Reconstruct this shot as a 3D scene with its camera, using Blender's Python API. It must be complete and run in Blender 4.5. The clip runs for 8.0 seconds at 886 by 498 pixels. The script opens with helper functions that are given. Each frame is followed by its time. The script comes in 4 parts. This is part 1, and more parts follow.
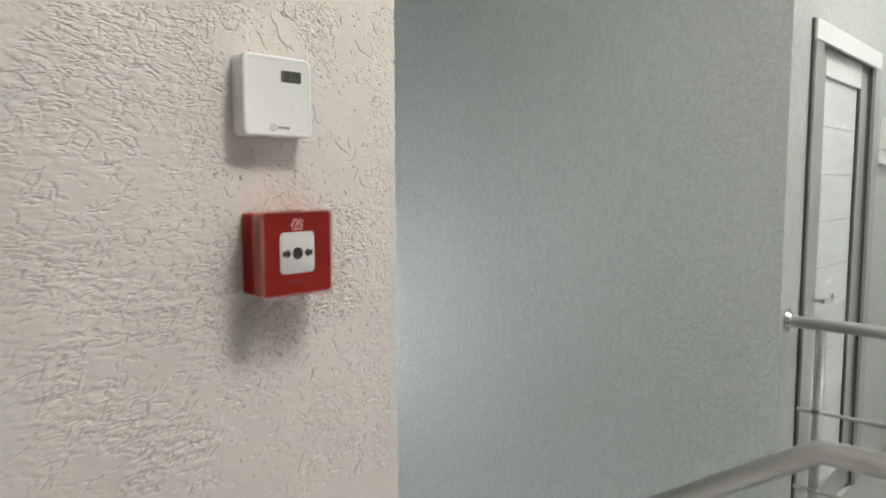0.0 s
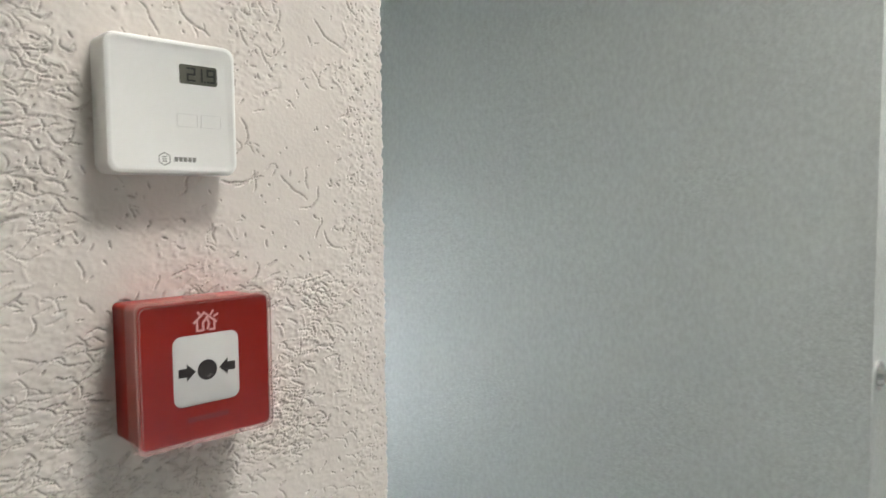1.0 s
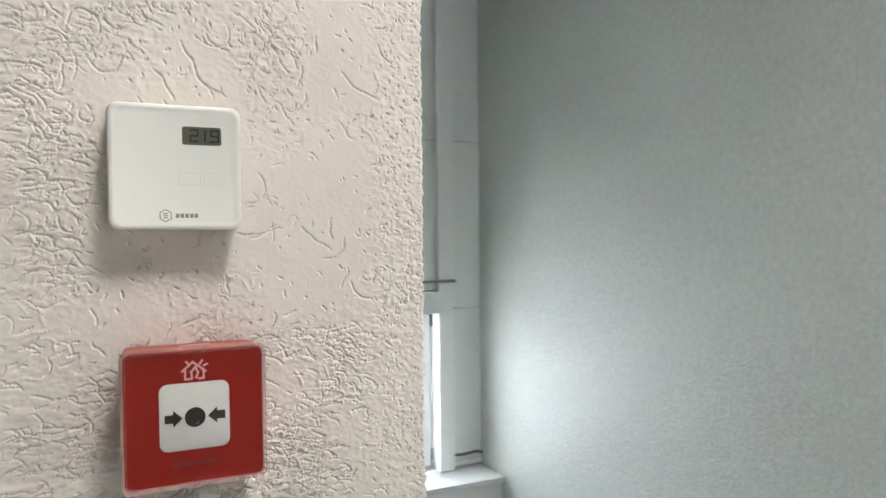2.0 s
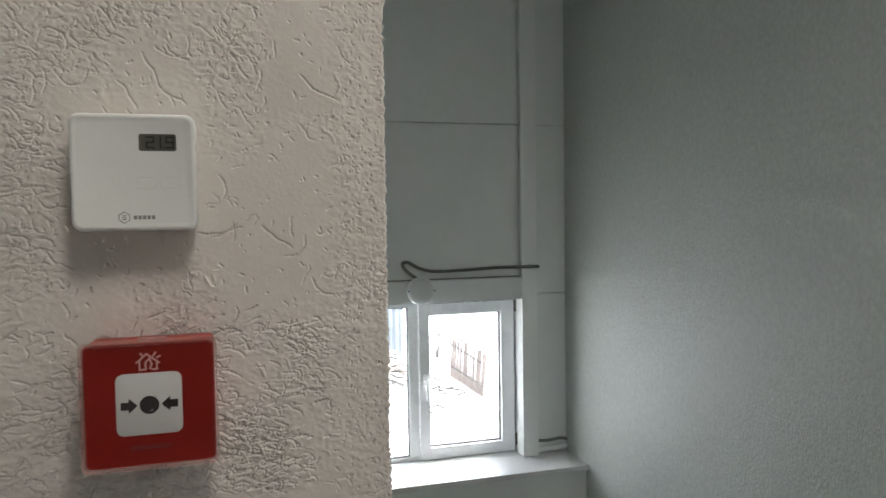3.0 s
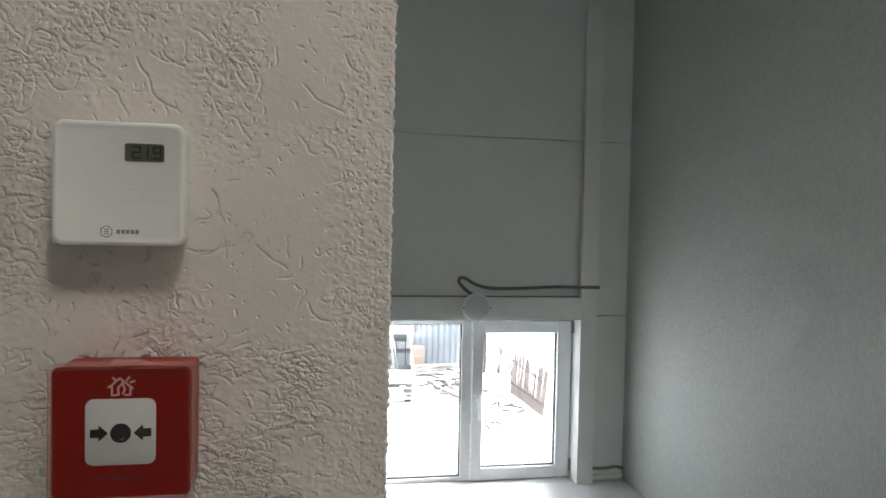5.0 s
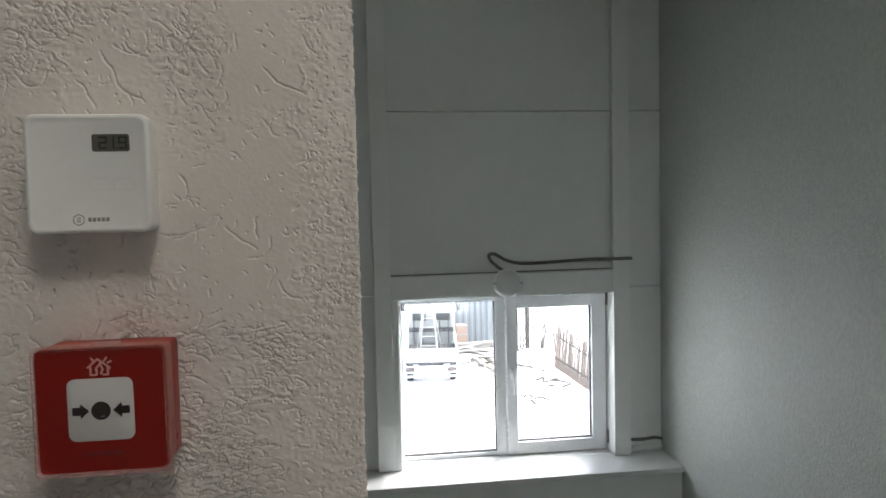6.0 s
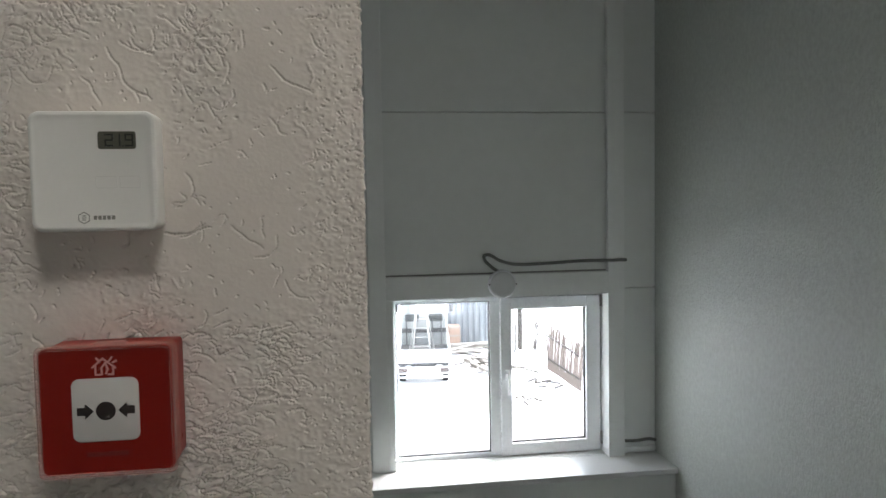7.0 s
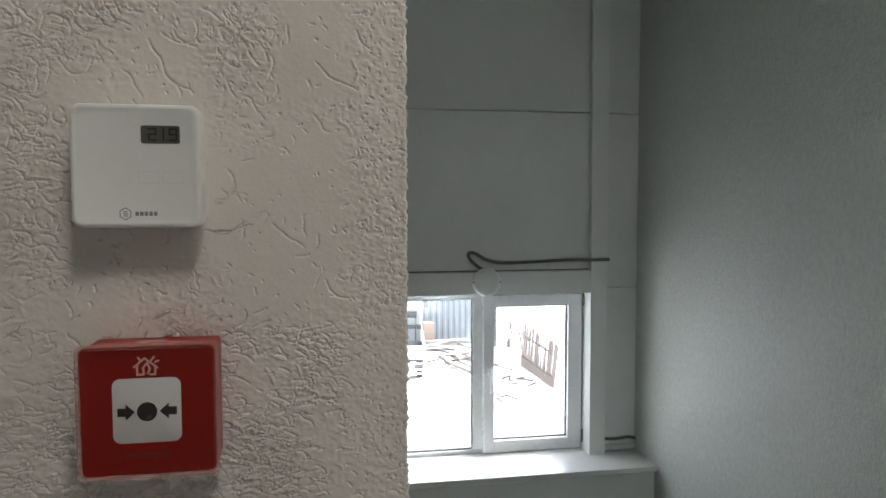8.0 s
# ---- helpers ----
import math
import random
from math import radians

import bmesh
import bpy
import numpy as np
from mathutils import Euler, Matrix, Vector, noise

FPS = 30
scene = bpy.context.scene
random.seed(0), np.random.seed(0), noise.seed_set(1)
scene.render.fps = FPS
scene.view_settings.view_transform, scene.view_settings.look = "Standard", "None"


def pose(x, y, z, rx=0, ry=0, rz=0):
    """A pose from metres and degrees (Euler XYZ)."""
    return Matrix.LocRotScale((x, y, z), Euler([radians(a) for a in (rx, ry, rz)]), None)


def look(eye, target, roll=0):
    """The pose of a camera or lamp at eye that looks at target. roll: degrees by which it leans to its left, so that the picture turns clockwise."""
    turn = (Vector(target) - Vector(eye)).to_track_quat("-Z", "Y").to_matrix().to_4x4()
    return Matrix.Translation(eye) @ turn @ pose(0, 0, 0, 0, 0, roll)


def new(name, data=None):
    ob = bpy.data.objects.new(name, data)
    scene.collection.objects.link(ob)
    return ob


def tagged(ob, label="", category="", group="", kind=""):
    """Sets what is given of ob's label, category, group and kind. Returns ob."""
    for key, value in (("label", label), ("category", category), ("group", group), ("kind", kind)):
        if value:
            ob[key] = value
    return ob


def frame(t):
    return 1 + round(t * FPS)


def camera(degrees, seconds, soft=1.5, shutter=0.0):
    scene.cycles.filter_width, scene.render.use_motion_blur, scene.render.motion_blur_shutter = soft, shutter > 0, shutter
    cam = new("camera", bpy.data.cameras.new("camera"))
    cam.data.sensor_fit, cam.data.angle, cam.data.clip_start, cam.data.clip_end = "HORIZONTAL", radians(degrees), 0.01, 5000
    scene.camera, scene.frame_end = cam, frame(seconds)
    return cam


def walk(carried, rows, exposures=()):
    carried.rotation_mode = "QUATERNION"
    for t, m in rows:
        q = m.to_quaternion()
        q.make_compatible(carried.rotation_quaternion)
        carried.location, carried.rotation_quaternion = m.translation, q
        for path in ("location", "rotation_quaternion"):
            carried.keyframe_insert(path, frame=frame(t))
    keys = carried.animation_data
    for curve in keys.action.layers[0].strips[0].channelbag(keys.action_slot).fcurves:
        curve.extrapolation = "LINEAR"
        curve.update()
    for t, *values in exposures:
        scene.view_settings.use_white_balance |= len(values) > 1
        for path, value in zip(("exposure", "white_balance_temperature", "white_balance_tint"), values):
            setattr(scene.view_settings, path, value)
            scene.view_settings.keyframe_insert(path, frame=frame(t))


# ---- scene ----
cam = camera(64.0, 8.0, soft=1.5, shutter=0.4)
PATH = [
    (0, (-0.5291, -0.7984, 1.4424), (0.9281, 0.5590, 1.2570), -0.06),
    (0.5, (-0.3630, -0.6564, 1.4582), (1.1155, 0.6862, 1.3521), 1.30),
    (1, (-0.2436, -0.5511, 1.4786), (1.1652, 0.8623, 1.3458), -0.49),
    (1.5, (-0.1615, -0.5604, 1.4837), (1.0147, 1.0561, 1.4241), -0.85),
    (1.7, (-0.1167, -0.5874, 1.4902), (0.9213, 1.1216, 1.4461), -0.64),
    (2.8, (0.0715, -0.7030, 1.5062), (0.6127, 1.2206, 1.4234), -1.10),
    (3, (0.0796, -0.6907, 1.5096), (0.6360, 1.2281, 1.4170), -0.88),
    (3.5, (0.0776, -0.6282, 1.5111), (0.7502, 1.2534, 1.4250), -0.85),
    (4, (0.0581, -0.5777, 1.5065), (0.7471, 1.2969, 1.4008), -1.81),
    (4.5, (0.0870, -0.5929, 1.5130), (0.5743, 1.3451, 1.4302), 0.36),
    (4.7, (0.1140, -0.6152, 1.5201), (0.5351, 1.3392, 1.4655), 1.20),
    (5.8, (0.2036, -0.6679, 1.5194), (0.4774, 1.3113, 1.4326), -0.73),
    (6, (0.2145, -0.6642, 1.5158), (0.4736, 1.3156, 1.3995), -1.32),
    (6.5, (0.2196, -0.6590, 1.5136), (0.4896, 1.3194, 1.3983), -1.66),
    (7, (0.2013, -0.6591, 1.5151), (0.4808, 1.3180, 1.4009), -1.03),
    (7.5, (0.1700, -0.6530, 1.5177), (0.4870, 1.3173, 1.3858), -0.68),
    (8, (0.1400, -0.6445, 1.5193), (0.4922, 1.3204, 1.3952), -0.11),
]
walk(cam, [(t, look(eye, target, roll)) for t, eye, target, roll in PATH],
     exposures=[(0.0, 4.43, 6400, 9), (0.5, 4.33, 6400, 10), (1.0, 4.46, 6350, 9), (1.7, 4.70, 6350, 9), (2.8, 3.5, 6500, 9), (3.5, 3.36, 6550, 9), (4.4, 3.31, 6550, 9), (6.0, 3.10, 6500, 9), (8.0, 3.12, 6500, 9)])

# ---- daylight: bright overcast winter sky with a weak wide sun ----
world = bpy.data.worlds.new("overcast_sky")
scene.world = world
world.use_nodes = True
wn = world.node_tree.nodes
sky = wn.new("ShaderNodeTexSky")
sky.sky_type, sky.sun_disc = "NISHITA", False
sky.sun_elevation, sky.sun_rotation, sky.dust_density = radians(39), radians(68), 2.0
grey = wn.new("ShaderNodeHueSaturation")  # cloud cover takes most of the blue
grey.inputs["Saturation"].default_value = 0.4
world.node_tree.links.new(sky.outputs[0], grey.inputs["Color"])
world.node_tree.links.new(grey.outputs[0], wn["Background"].inputs[0])
wn["Background"].inputs[1].default_value = 0.15
sun = new("sun", bpy.data.lights.new("sun", "SUN"))
sun.data.energy, sun.data.angle, sun.data.color = 1.5, radians(60), (1.0, 0.985, 0.96)
sun.matrix_world = look((34, 14, 30), (0, 0, 0))

LAMP_POWER = 3.0

# ---- numbers of the plan ----
X_EDGE = 0.2227      # free end of the plastered wall
X_RIGHT = 2.08       # stairwell side wall
Y_DOOR = 0.011       # wall with the door
Y_TRIM, Y_PANEL, Y_SILL = 3.36, 3.42, 3.112
Y_PANE = 3.53
X_LEFT = -1.6        # far side of the stairwell, behind the plastered wall
CEIL = 3.2


# ---- materials ----
def material(name, colour, rough=0.6, metal=0.0, scale=0.0, amount=0.12, bump=0.0, bump_scale=0.0, spec=0.5,
             coat=0.0, stretch=(1, 1, 1), second=None):
    """Principled paint with mottling at two scales and fine relief."""
    m = bpy.data.materials.new(name)
    m.use_nodes = True
    nodes, links = m.node_tree.nodes, m.node_tree.links
    p = nodes["Principled BSDF"]
    p.inputs["Base Color"].default_value = (*colour, 1)
    p.inputs["Roughness"].default_value = rough
    p.inputs["Metallic"].default_value = metal
    p.inputs["Specular IOR Level"].default_value = spec
    p.inputs["Coat Weight"].default_value = coat
    if scale or bump:
        place = nodes.new("ShaderNodeTexCoord")
        mapping = nodes.new("ShaderNodeMapping")
        mapping.inputs["Scale"].default_value = stretch
        links.new(place.outputs["Object"], mapping.inputs["Vector"])
    if scale:
        big, small = nodes.new("ShaderNodeTexNoise"), nodes.new("ShaderNodeTexNoise")
        big.inputs["Scale"].default_value, small.inputs["Scale"].default_value = scale, scale * 9
        big.inputs["Detail"].default_value = small.inputs["Detail"].default_value = 4
        mix = nodes.new("ShaderNodeMix")
        mix.data_type = "FLOAT"
        mix.inputs[0].default_value = 0.4
        for n, at in ((big, 2), (small, 3)):
            links.new(mapping.outputs[0], n.inputs["Vector"])
            links.new(n.outputs["Fac"], mix.inputs[at])
        ramp = nodes.new("ShaderNodeValToRGB")
        ramp.color_ramp.elements[0].position, ramp.color_ramp.elements[1].position = 0.3, 0.7
        low = second or tuple(c * (1 - amount) for c in colour)
        high = tuple(min(1, c * (1 + amount)) for c in colour) if not second else colour
        ramp.color_ramp.elements[0].color, ramp.color_ramp.elements[1].color = (*low, 1), (*high, 1)
        links.new(mix.outputs[0], ramp.inputs[0])
        links.new(ramp.outputs[0], p.inputs["Base Color"])
        vary = nodes.new("ShaderNodeMapRange")
        vary.inputs["To Min"].default_value, vary.inputs["To Max"].default_value = max(0.02, rough - 0.08), min(1, rough + 0.08)
        links.new(mix.outputs[0], vary.inputs["Value"])
        links.new(vary.outputs[0], p.inputs["Roughness"])
    if bump:
        grain, b = nodes.new("ShaderNodeTexNoise"), nodes.new("ShaderNodeBump")
        grain.inputs["Scale"].default_value, grain.inputs["Detail"].default_value = bump_scale, 5
        b.inputs["Strength"].default_value, b.inputs["Distance"].default_value = 1.0, bump
        links.new(mapping.outputs[0], grain.inputs["Vector"])
        links.new(grain.outputs["Fac"], b.inputs["Height"])
        links.new(b.outputs[0], p.inputs["Normal"])
    return m


def glowing(name, colour, strength):
    m = bpy.data.materials.new(name)
    m.use_nodes = True
    p = m.node_tree.nodes["Principled BSDF"]
    p.inputs["Base Color"].default_value = (0.8, 0.8, 0.8, 1)
    p.inputs["Emission Color"].default_value = (*colour, 1)
    p.inputs["Emission Strength"].default_value = strength
    return m


def glass(name, tint=(1, 1, 1), rough=0.0, ior=1.45):
    m = bpy.data.materials.new(name)
    m.use_nodes = True
    p = m.node_tree.nodes["Principled BSDF"]
    p.inputs["Base Color"].default_value = (*tint, 1)
    p.inputs["Transmission Weight"].default_value = 1.0
    p.inputs["Roughness"].default_value, p.inputs["IOR"].default_value = rough, ior
    return m


PLASTER = material("cream_plaster", (0.725, 0.674, 0.624), 0.85, scale=9, amount=0.04, bump=0.00008, bump_scale=380, spec=0.25)
WALLPAPER = material("grey_textured_wallpaper", (0.555, 0.585, 0.557), 0.5, scale=60, amount=0.14, bump=0.006, bump_scale=105, spec=0.5, stretch=(1, 1, 0.7))
PANEL = material("grey_white_steel_panel", (0.83, 0.872, 0.858), 0.42, scale=2, amount=0.03, bump=0.0002, bump_scale=60)
TRIM = material("white_painted_trim", (0.88, 0.915, 0.905), 0.45, scale=3, amount=0.03, bump=0.0001, bump_scale=90)
PVC = material("white_window_plastic", (0.89, 0.915, 0.94), 0.28, scale=6, amount=0.015)
SILL = material("white_laminate_sill", (0.78, 0.79, 0.79), 0.3, scale=4, amount=0.02)
GASKET = material("black_rubber", (0.015, 0.015, 0.016), 0.6, scale=40)
# grey that paints the shade in the gaps behind the casing boards
GAP_SHADE = material("grey_gap_shade", (0.30, 0.31, 0.305), 0.9, scale=40)
GLASS = glass("clear_glass")
CEILING = material("white_ceiling_paint", (0.78, 0.77, 0.75), 0.9, scale=3, amount=0.03, bump=0.0003, bump_scale=120)
CONCRETE = material("light_grey_concrete", (0.70, 0.71, 0.70), 0.85, scale=3, amount=0.15, bump=0.001, bump_scale=60)
TILE = material("grey_floor_tile", (0.36, 0.37, 0.36), 0.3, scale=3, amount=0.1)
STEEL = material("brushed_stainless_steel", (0.58, 0.57, 0.55), 0.34, metal=1.0, scale=30, amount=0.08, stretch=(1, 0.1, 1))
CHROME = material("polished_chrome", (0.75, 0.75, 0.75), 0.08, metal=1.0, scale=20, amount=0.03)
WHITE_PLASTIC = material("matt_white_plastic", (0.80, 0.80, 0.77), 0.38, scale=25, amount=0.015, bump=0.00003, bump_scale=1500)
LCD = material("dark_olive_display", (0.12, 0.12, 0.096), 0.16, scale=60, amount=0.06)
LCD_DIGIT = material("black_display_segment", (0.010, 0.010, 0.008), 0.3, scale=60)
PRINT_GREY = material("grey_print", (0.24, 0.24, 0.22), 0.5, scale=200)
FAINT = material("faint_outline", (0.70, 0.70, 0.67), 0.45, scale=200, amount=0.03)
RED = material("red_plastic", (0.245, 0.012, 0.007), 0.3, scale=5, amount=0.02, bump=0.00004, bump_scale=900, spec=0.2)
PLATE = material("white_printed_plate", (0.63, 0.63, 0.61), 0.4, scale=60, amount=0.02)
BLACK = material("black_print", (0.018, 0.018, 0.018), 0.45, scale=80)
PINK = material("pale_pink_print", (0.72, 0.38, 0.36), 0.5, scale=90, amount=0.06)
DARK_RED = material("dark_red_print", (0.16, 0.012, 0.01), 0.5, scale=90)
CLEAR = material("clear_polycarbonate", (0.30, 0.10, 0.09), 0.05, scale=60, amount=0.03)
CLEAR.node_tree.nodes["Principled BSDF"].inputs["Alpha"].default_value = 0.02
# pink tint puts the sheen of the lit cover sides into the colour
CLEAR_SIDE_SHEEN = material("clear_polycarbonate_side_sheen", (0.86, 0.30, 0.26), 0.12, scale=60, amount=0.03)
CLEAR_SIDE_SHEEN.node_tree.nodes["Principled BSDF"].inputs["Alpha"].default_value = 0.20
# pale colour that paints the highlights on the cover's edges and latch tab
CLEAR_HIGHLIGHT = material("clear_polycarbonate_highlight", (0.95, 0.62, 0.57), 0.2, scale=60, amount=0.03)
CLEAR_HIGHLIGHT.node_tree.nodes["Principled BSDF"].inputs["Alpha"].default_value = 0.32
CONDUIT = material("grey_corrugated_conduit", (0.19, 0.20, 0.19), 0.6, scale=40)
# dark colour for strips that paint shade lines on the door
DOOR_SHADE = material("dark_door_shade", (0.07, 0.07, 0.065), 0.6, scale=30)
DOOR = material("grey_oak_veneer", (0.38, 0.405, 0.39), 0.32, scale=6, amount=0.12, stretch=(6, 6, 0.4), bump=0.0002, bump_scale=80)
DOOR_WHITE = material("pale_door_laminate", (0.84, 0.86, 0.85), 0.35, scale=6, amount=0.04, stretch=(5, 5, 0.5))
FROSTED = material("frosted_white_glass", (0.78, 0.82, 0.82), 0.25, scale=3, amount=0.06, stretch=(1, 1, 6))
LAMP_COVER = material("satin_lamp_cover", (0.74, 0.77, 0.77), 0.3, scale=12, amount=0.03)
SNOW = material("trodden_snow", (0.86, 0.88, 0.91), 0.75, scale=0.5, amount=0.04, bump=0.03, bump_scale=3)
TRUCK_WHITE = material("white_truck_paint", (0.72, 0.74, 0.75), 0.3, scale=2, amount=0.05)
TRUCK_GREY = material("grey_truck_paint", (0.24, 0.25, 0.245), 0.5, scale=2, amount=0.2)
TRUCK_DARK = material("dusty_dark_truck_plastic", (0.09, 0.09, 0.09), 0.7, scale=8, spec=0.1)
TRUCK_GLASS = material("dusty_rear_glass", (0.06, 0.065, 0.065), 0.5, scale=4, spec=0.15)
LAMP_RED = material("faded_lamp_lens", (0.09, 0.075, 0.07), 0.4, scale=9, spec=0.2)
TYRE = material("black_tyre_rubber", (0.02, 0.02, 0.02), 0.8, scale=12)
SHEET = material("blue_grey_sheet_metal", (0.20, 0.22, 0.235), 0.5, scale=1.5, amount=0.15, stretch=(1, 1, 0.3))
OLD_WOOD = material("weathered_wood", (0.085, 0.078, 0.07), 0.9, spec=0.1, scale=4, amount=0.25, stretch=(4, 4, 0.6), bump=0.002, bump_scale=40)
PICKET_WOOD = material("pale_weathered_picket", (0.15, 0.125, 0.11), 0.9, spec=0.1, scale=4, amount=0.25, stretch=(4, 4, 0.6))
RAW_WOOD = material("raw_timber", (0.33, 0.315, 0.295), 0.9, spec=0.1, scale=4, amount=0.25, bump=0.002, bump_scale=40)
PLY = material("orange_plywood", (0.35, 0.25, 0.20), 0.7, scale=5, amount=0.15)
ALUMINIUM = material("dull_aluminium", (0.30, 0.30, 0.29), 0.5, metal=0.3, scale=8)
LIGHT_PANEL = glowing("lit_diffuser", (1.0, 0.945, 0.882), LAMP_POWER)


# ---- building helpers ----
def put(name, bm, mat, smooth=False):
    """A bmesh as one mesh object."""
    me = bpy.data.meshes.new(name)
    bmesh.ops.recalc_face_normals(bm, faces=bm.faces)
    bm.to_mesh(me)
    bm.free()
    me.materials.append(mat)
    if smooth:
        me.polygons.foreach_set("use_smooth", [True] * len(me.polygons))
        me.set_sharp_from_angle(angle=radians(40))
    return new(name, me)


def thing(name, at, label, category, group="", kind="", turn=0.0):
    ob = new(name)
    ob.matrix_basis = pose(*at, 0, 0, turn)
    ob.empty_display_size = 0.05
    return tagged(ob, label, category, group, kind)


def part(name, bm, mat, parent, label="", smooth=False, local=False):
    """One mesh under a thing or under a part; local: built in the thing's own axes, else in the world's."""
    ob = put(name, bm, mat, smooth)
    ob.parent = parent
    if not local:
        top, inverse = parent, Matrix.Identity(4)
        while top:
            inverse = (top.matrix_parent_inverse @ top.matrix_basis).inverted() if top.parent is None else inverse
            top = top.parent
        if parent.parent is None:
            ob.matrix_parent_inverse = inverse
    if label:
        ob["label"] = label
    return ob


def box(bm, x0, x1, y0, y1, z0, z1, bevel=0.0, segments=2):
    got = bmesh.ops.create_cube(bm, size=1, matrix=Matrix.Translation(((x0 + x1) / 2, (y0 + y1) / 2, (z0 + z1) / 2)) @ Matrix.Diagonal((x1 - x0, y1 - y0, z1 - z0, 1)))
    if bevel:
        edges = list({e for v in got["verts"] for e in v.link_edges})
        bmesh.ops.bevel(bm, geom=edges, offset=bevel, segments=segments, affect="EDGES", profile=0.5)
    return bm


def boxed(*a, **k):
    return box(bmesh.new(), *a, **k)


def rod(bm, a, b, r, segments=16, r2=None):
    a, b = Vector(a), Vector(b)
    m = Matrix.Translation((a + b) / 2) @ (b - a).to_track_quat("Z", "Y").to_matrix().to_4x4()
    bmesh.ops.create_cone(bm, cap_ends=True, segments=segments, radius1=r, radius2=r if r2 is None else r2, depth=(b - a).length, matrix=m)
    return bm


def tube(bm, points, r, segments=12, ripple=0.0):
    """A round tube along points, capped; ripple: every second ring wider, as on a corrugated hose."""
    pts = [Vector(p) for p in points]
    rings, side = [], None
    for n, p in enumerate(pts):
        ahead = (pts[min(n + 1, len(pts) - 1)] - pts[max(n - 1, 0)]).normalized()
        side = ahead.orthogonal().normalized() if side is None else (side - ahead * side.dot(ahead)).normalized()
        up = ahead.cross(side)
        rr = r + (ripple if n % 2 else 0)
        rings.append([bm.verts.new(p + rr * (math.cos(k * math.tau / segments) * side + math.sin(k * math.tau / segments) * up)) for k in range(segments)])
    for a, b in zip(rings, rings[1:]):
        for k in range(segments):
            bm.faces.new((a[k], a[(k + 1) % segments], b[(k + 1) % segments], b[k]))
    bm.faces.new(rings[0][::-1])
    bm.faces.new(rings[-1])
    return bm


def spline(points, count):
    """Catmull-Rom through points."""
    pts = [Vector(p) for p in points]
    pts = [2 * pts[0] - pts[1], *pts, 2 * pts[-1] - pts[-2]]
    out, spans = [], len(pts) - 3
    for k in range(count + 1):
        s = min(k / count * spans, spans - 1e-6)
        n, u = int(s), s - int(s)
        a, b, c, d = pts[n:n + 4]
        out.append(0.5 * (2 * b + (c - a) * u + (2 * a - 5 * b + 4 * c - d) * u * u + (3 * b - a - 3 * c + d) * u ** 3))
    return out


def outline(x0, x1, z0, z1, r, steps=6):
    """Points of a rounded rectangle, anticlockwise in x and z."""
    pts = []
    for cx, cz, a0 in ((x1 - r, z1 - r, 0), (x0 + r, z1 - r, 90), (x0 + r, z0 + r, 180), (x1 - r, z0 + r, 270)):
        pts += [(cx + r * math.cos(radians(a0 + 90 * k / steps)), cz + r * math.sin(radians(a0 + 90 * k / steps))) for k in range(steps + 1)]
    return pts


def loft(bm, loops, caps=True):
    """Skin through loops of 3D points with equal counts; the last and first are capped."""
    rings = [[bm.verts.new(p) for p in loop] for loop in loops]
    n = len(rings[0])
    for a, b in zip(rings, rings[1:]):
        for k in range(n):
            bm.faces.new((a[k], a[(k + 1) % n], b[(k + 1) % n], b[k]))
    if caps:
        bm.faces.new(rings[0][::-1])
        bm.faces.new(rings[-1])
    return bm


def slab(bm, pts, y0, y1):
    """A flat shape in x and z, from depth y0 (front) to y1."""
    return loft(bm, [[(x, y1, z) for x, z in pts], [(x, y0, z) for x, z in pts]])


def ring(bm, x0, x1, z0, z1, w, y0, y1, r=0.0):
    """A rectangular border of width w, built of four bars, butted."""
    box(bm, x0, x1, y0, y1, z1 - w, z1)
    box(bm, x0, x1, y0, y1, z0, z0 + w)
    box(bm, x0, x0 + w, y0, y1, z0 + w, z1 - w)
    box(bm, x1 - w, x1, y0, y1, z0 + w, z1 - w)
    return bm


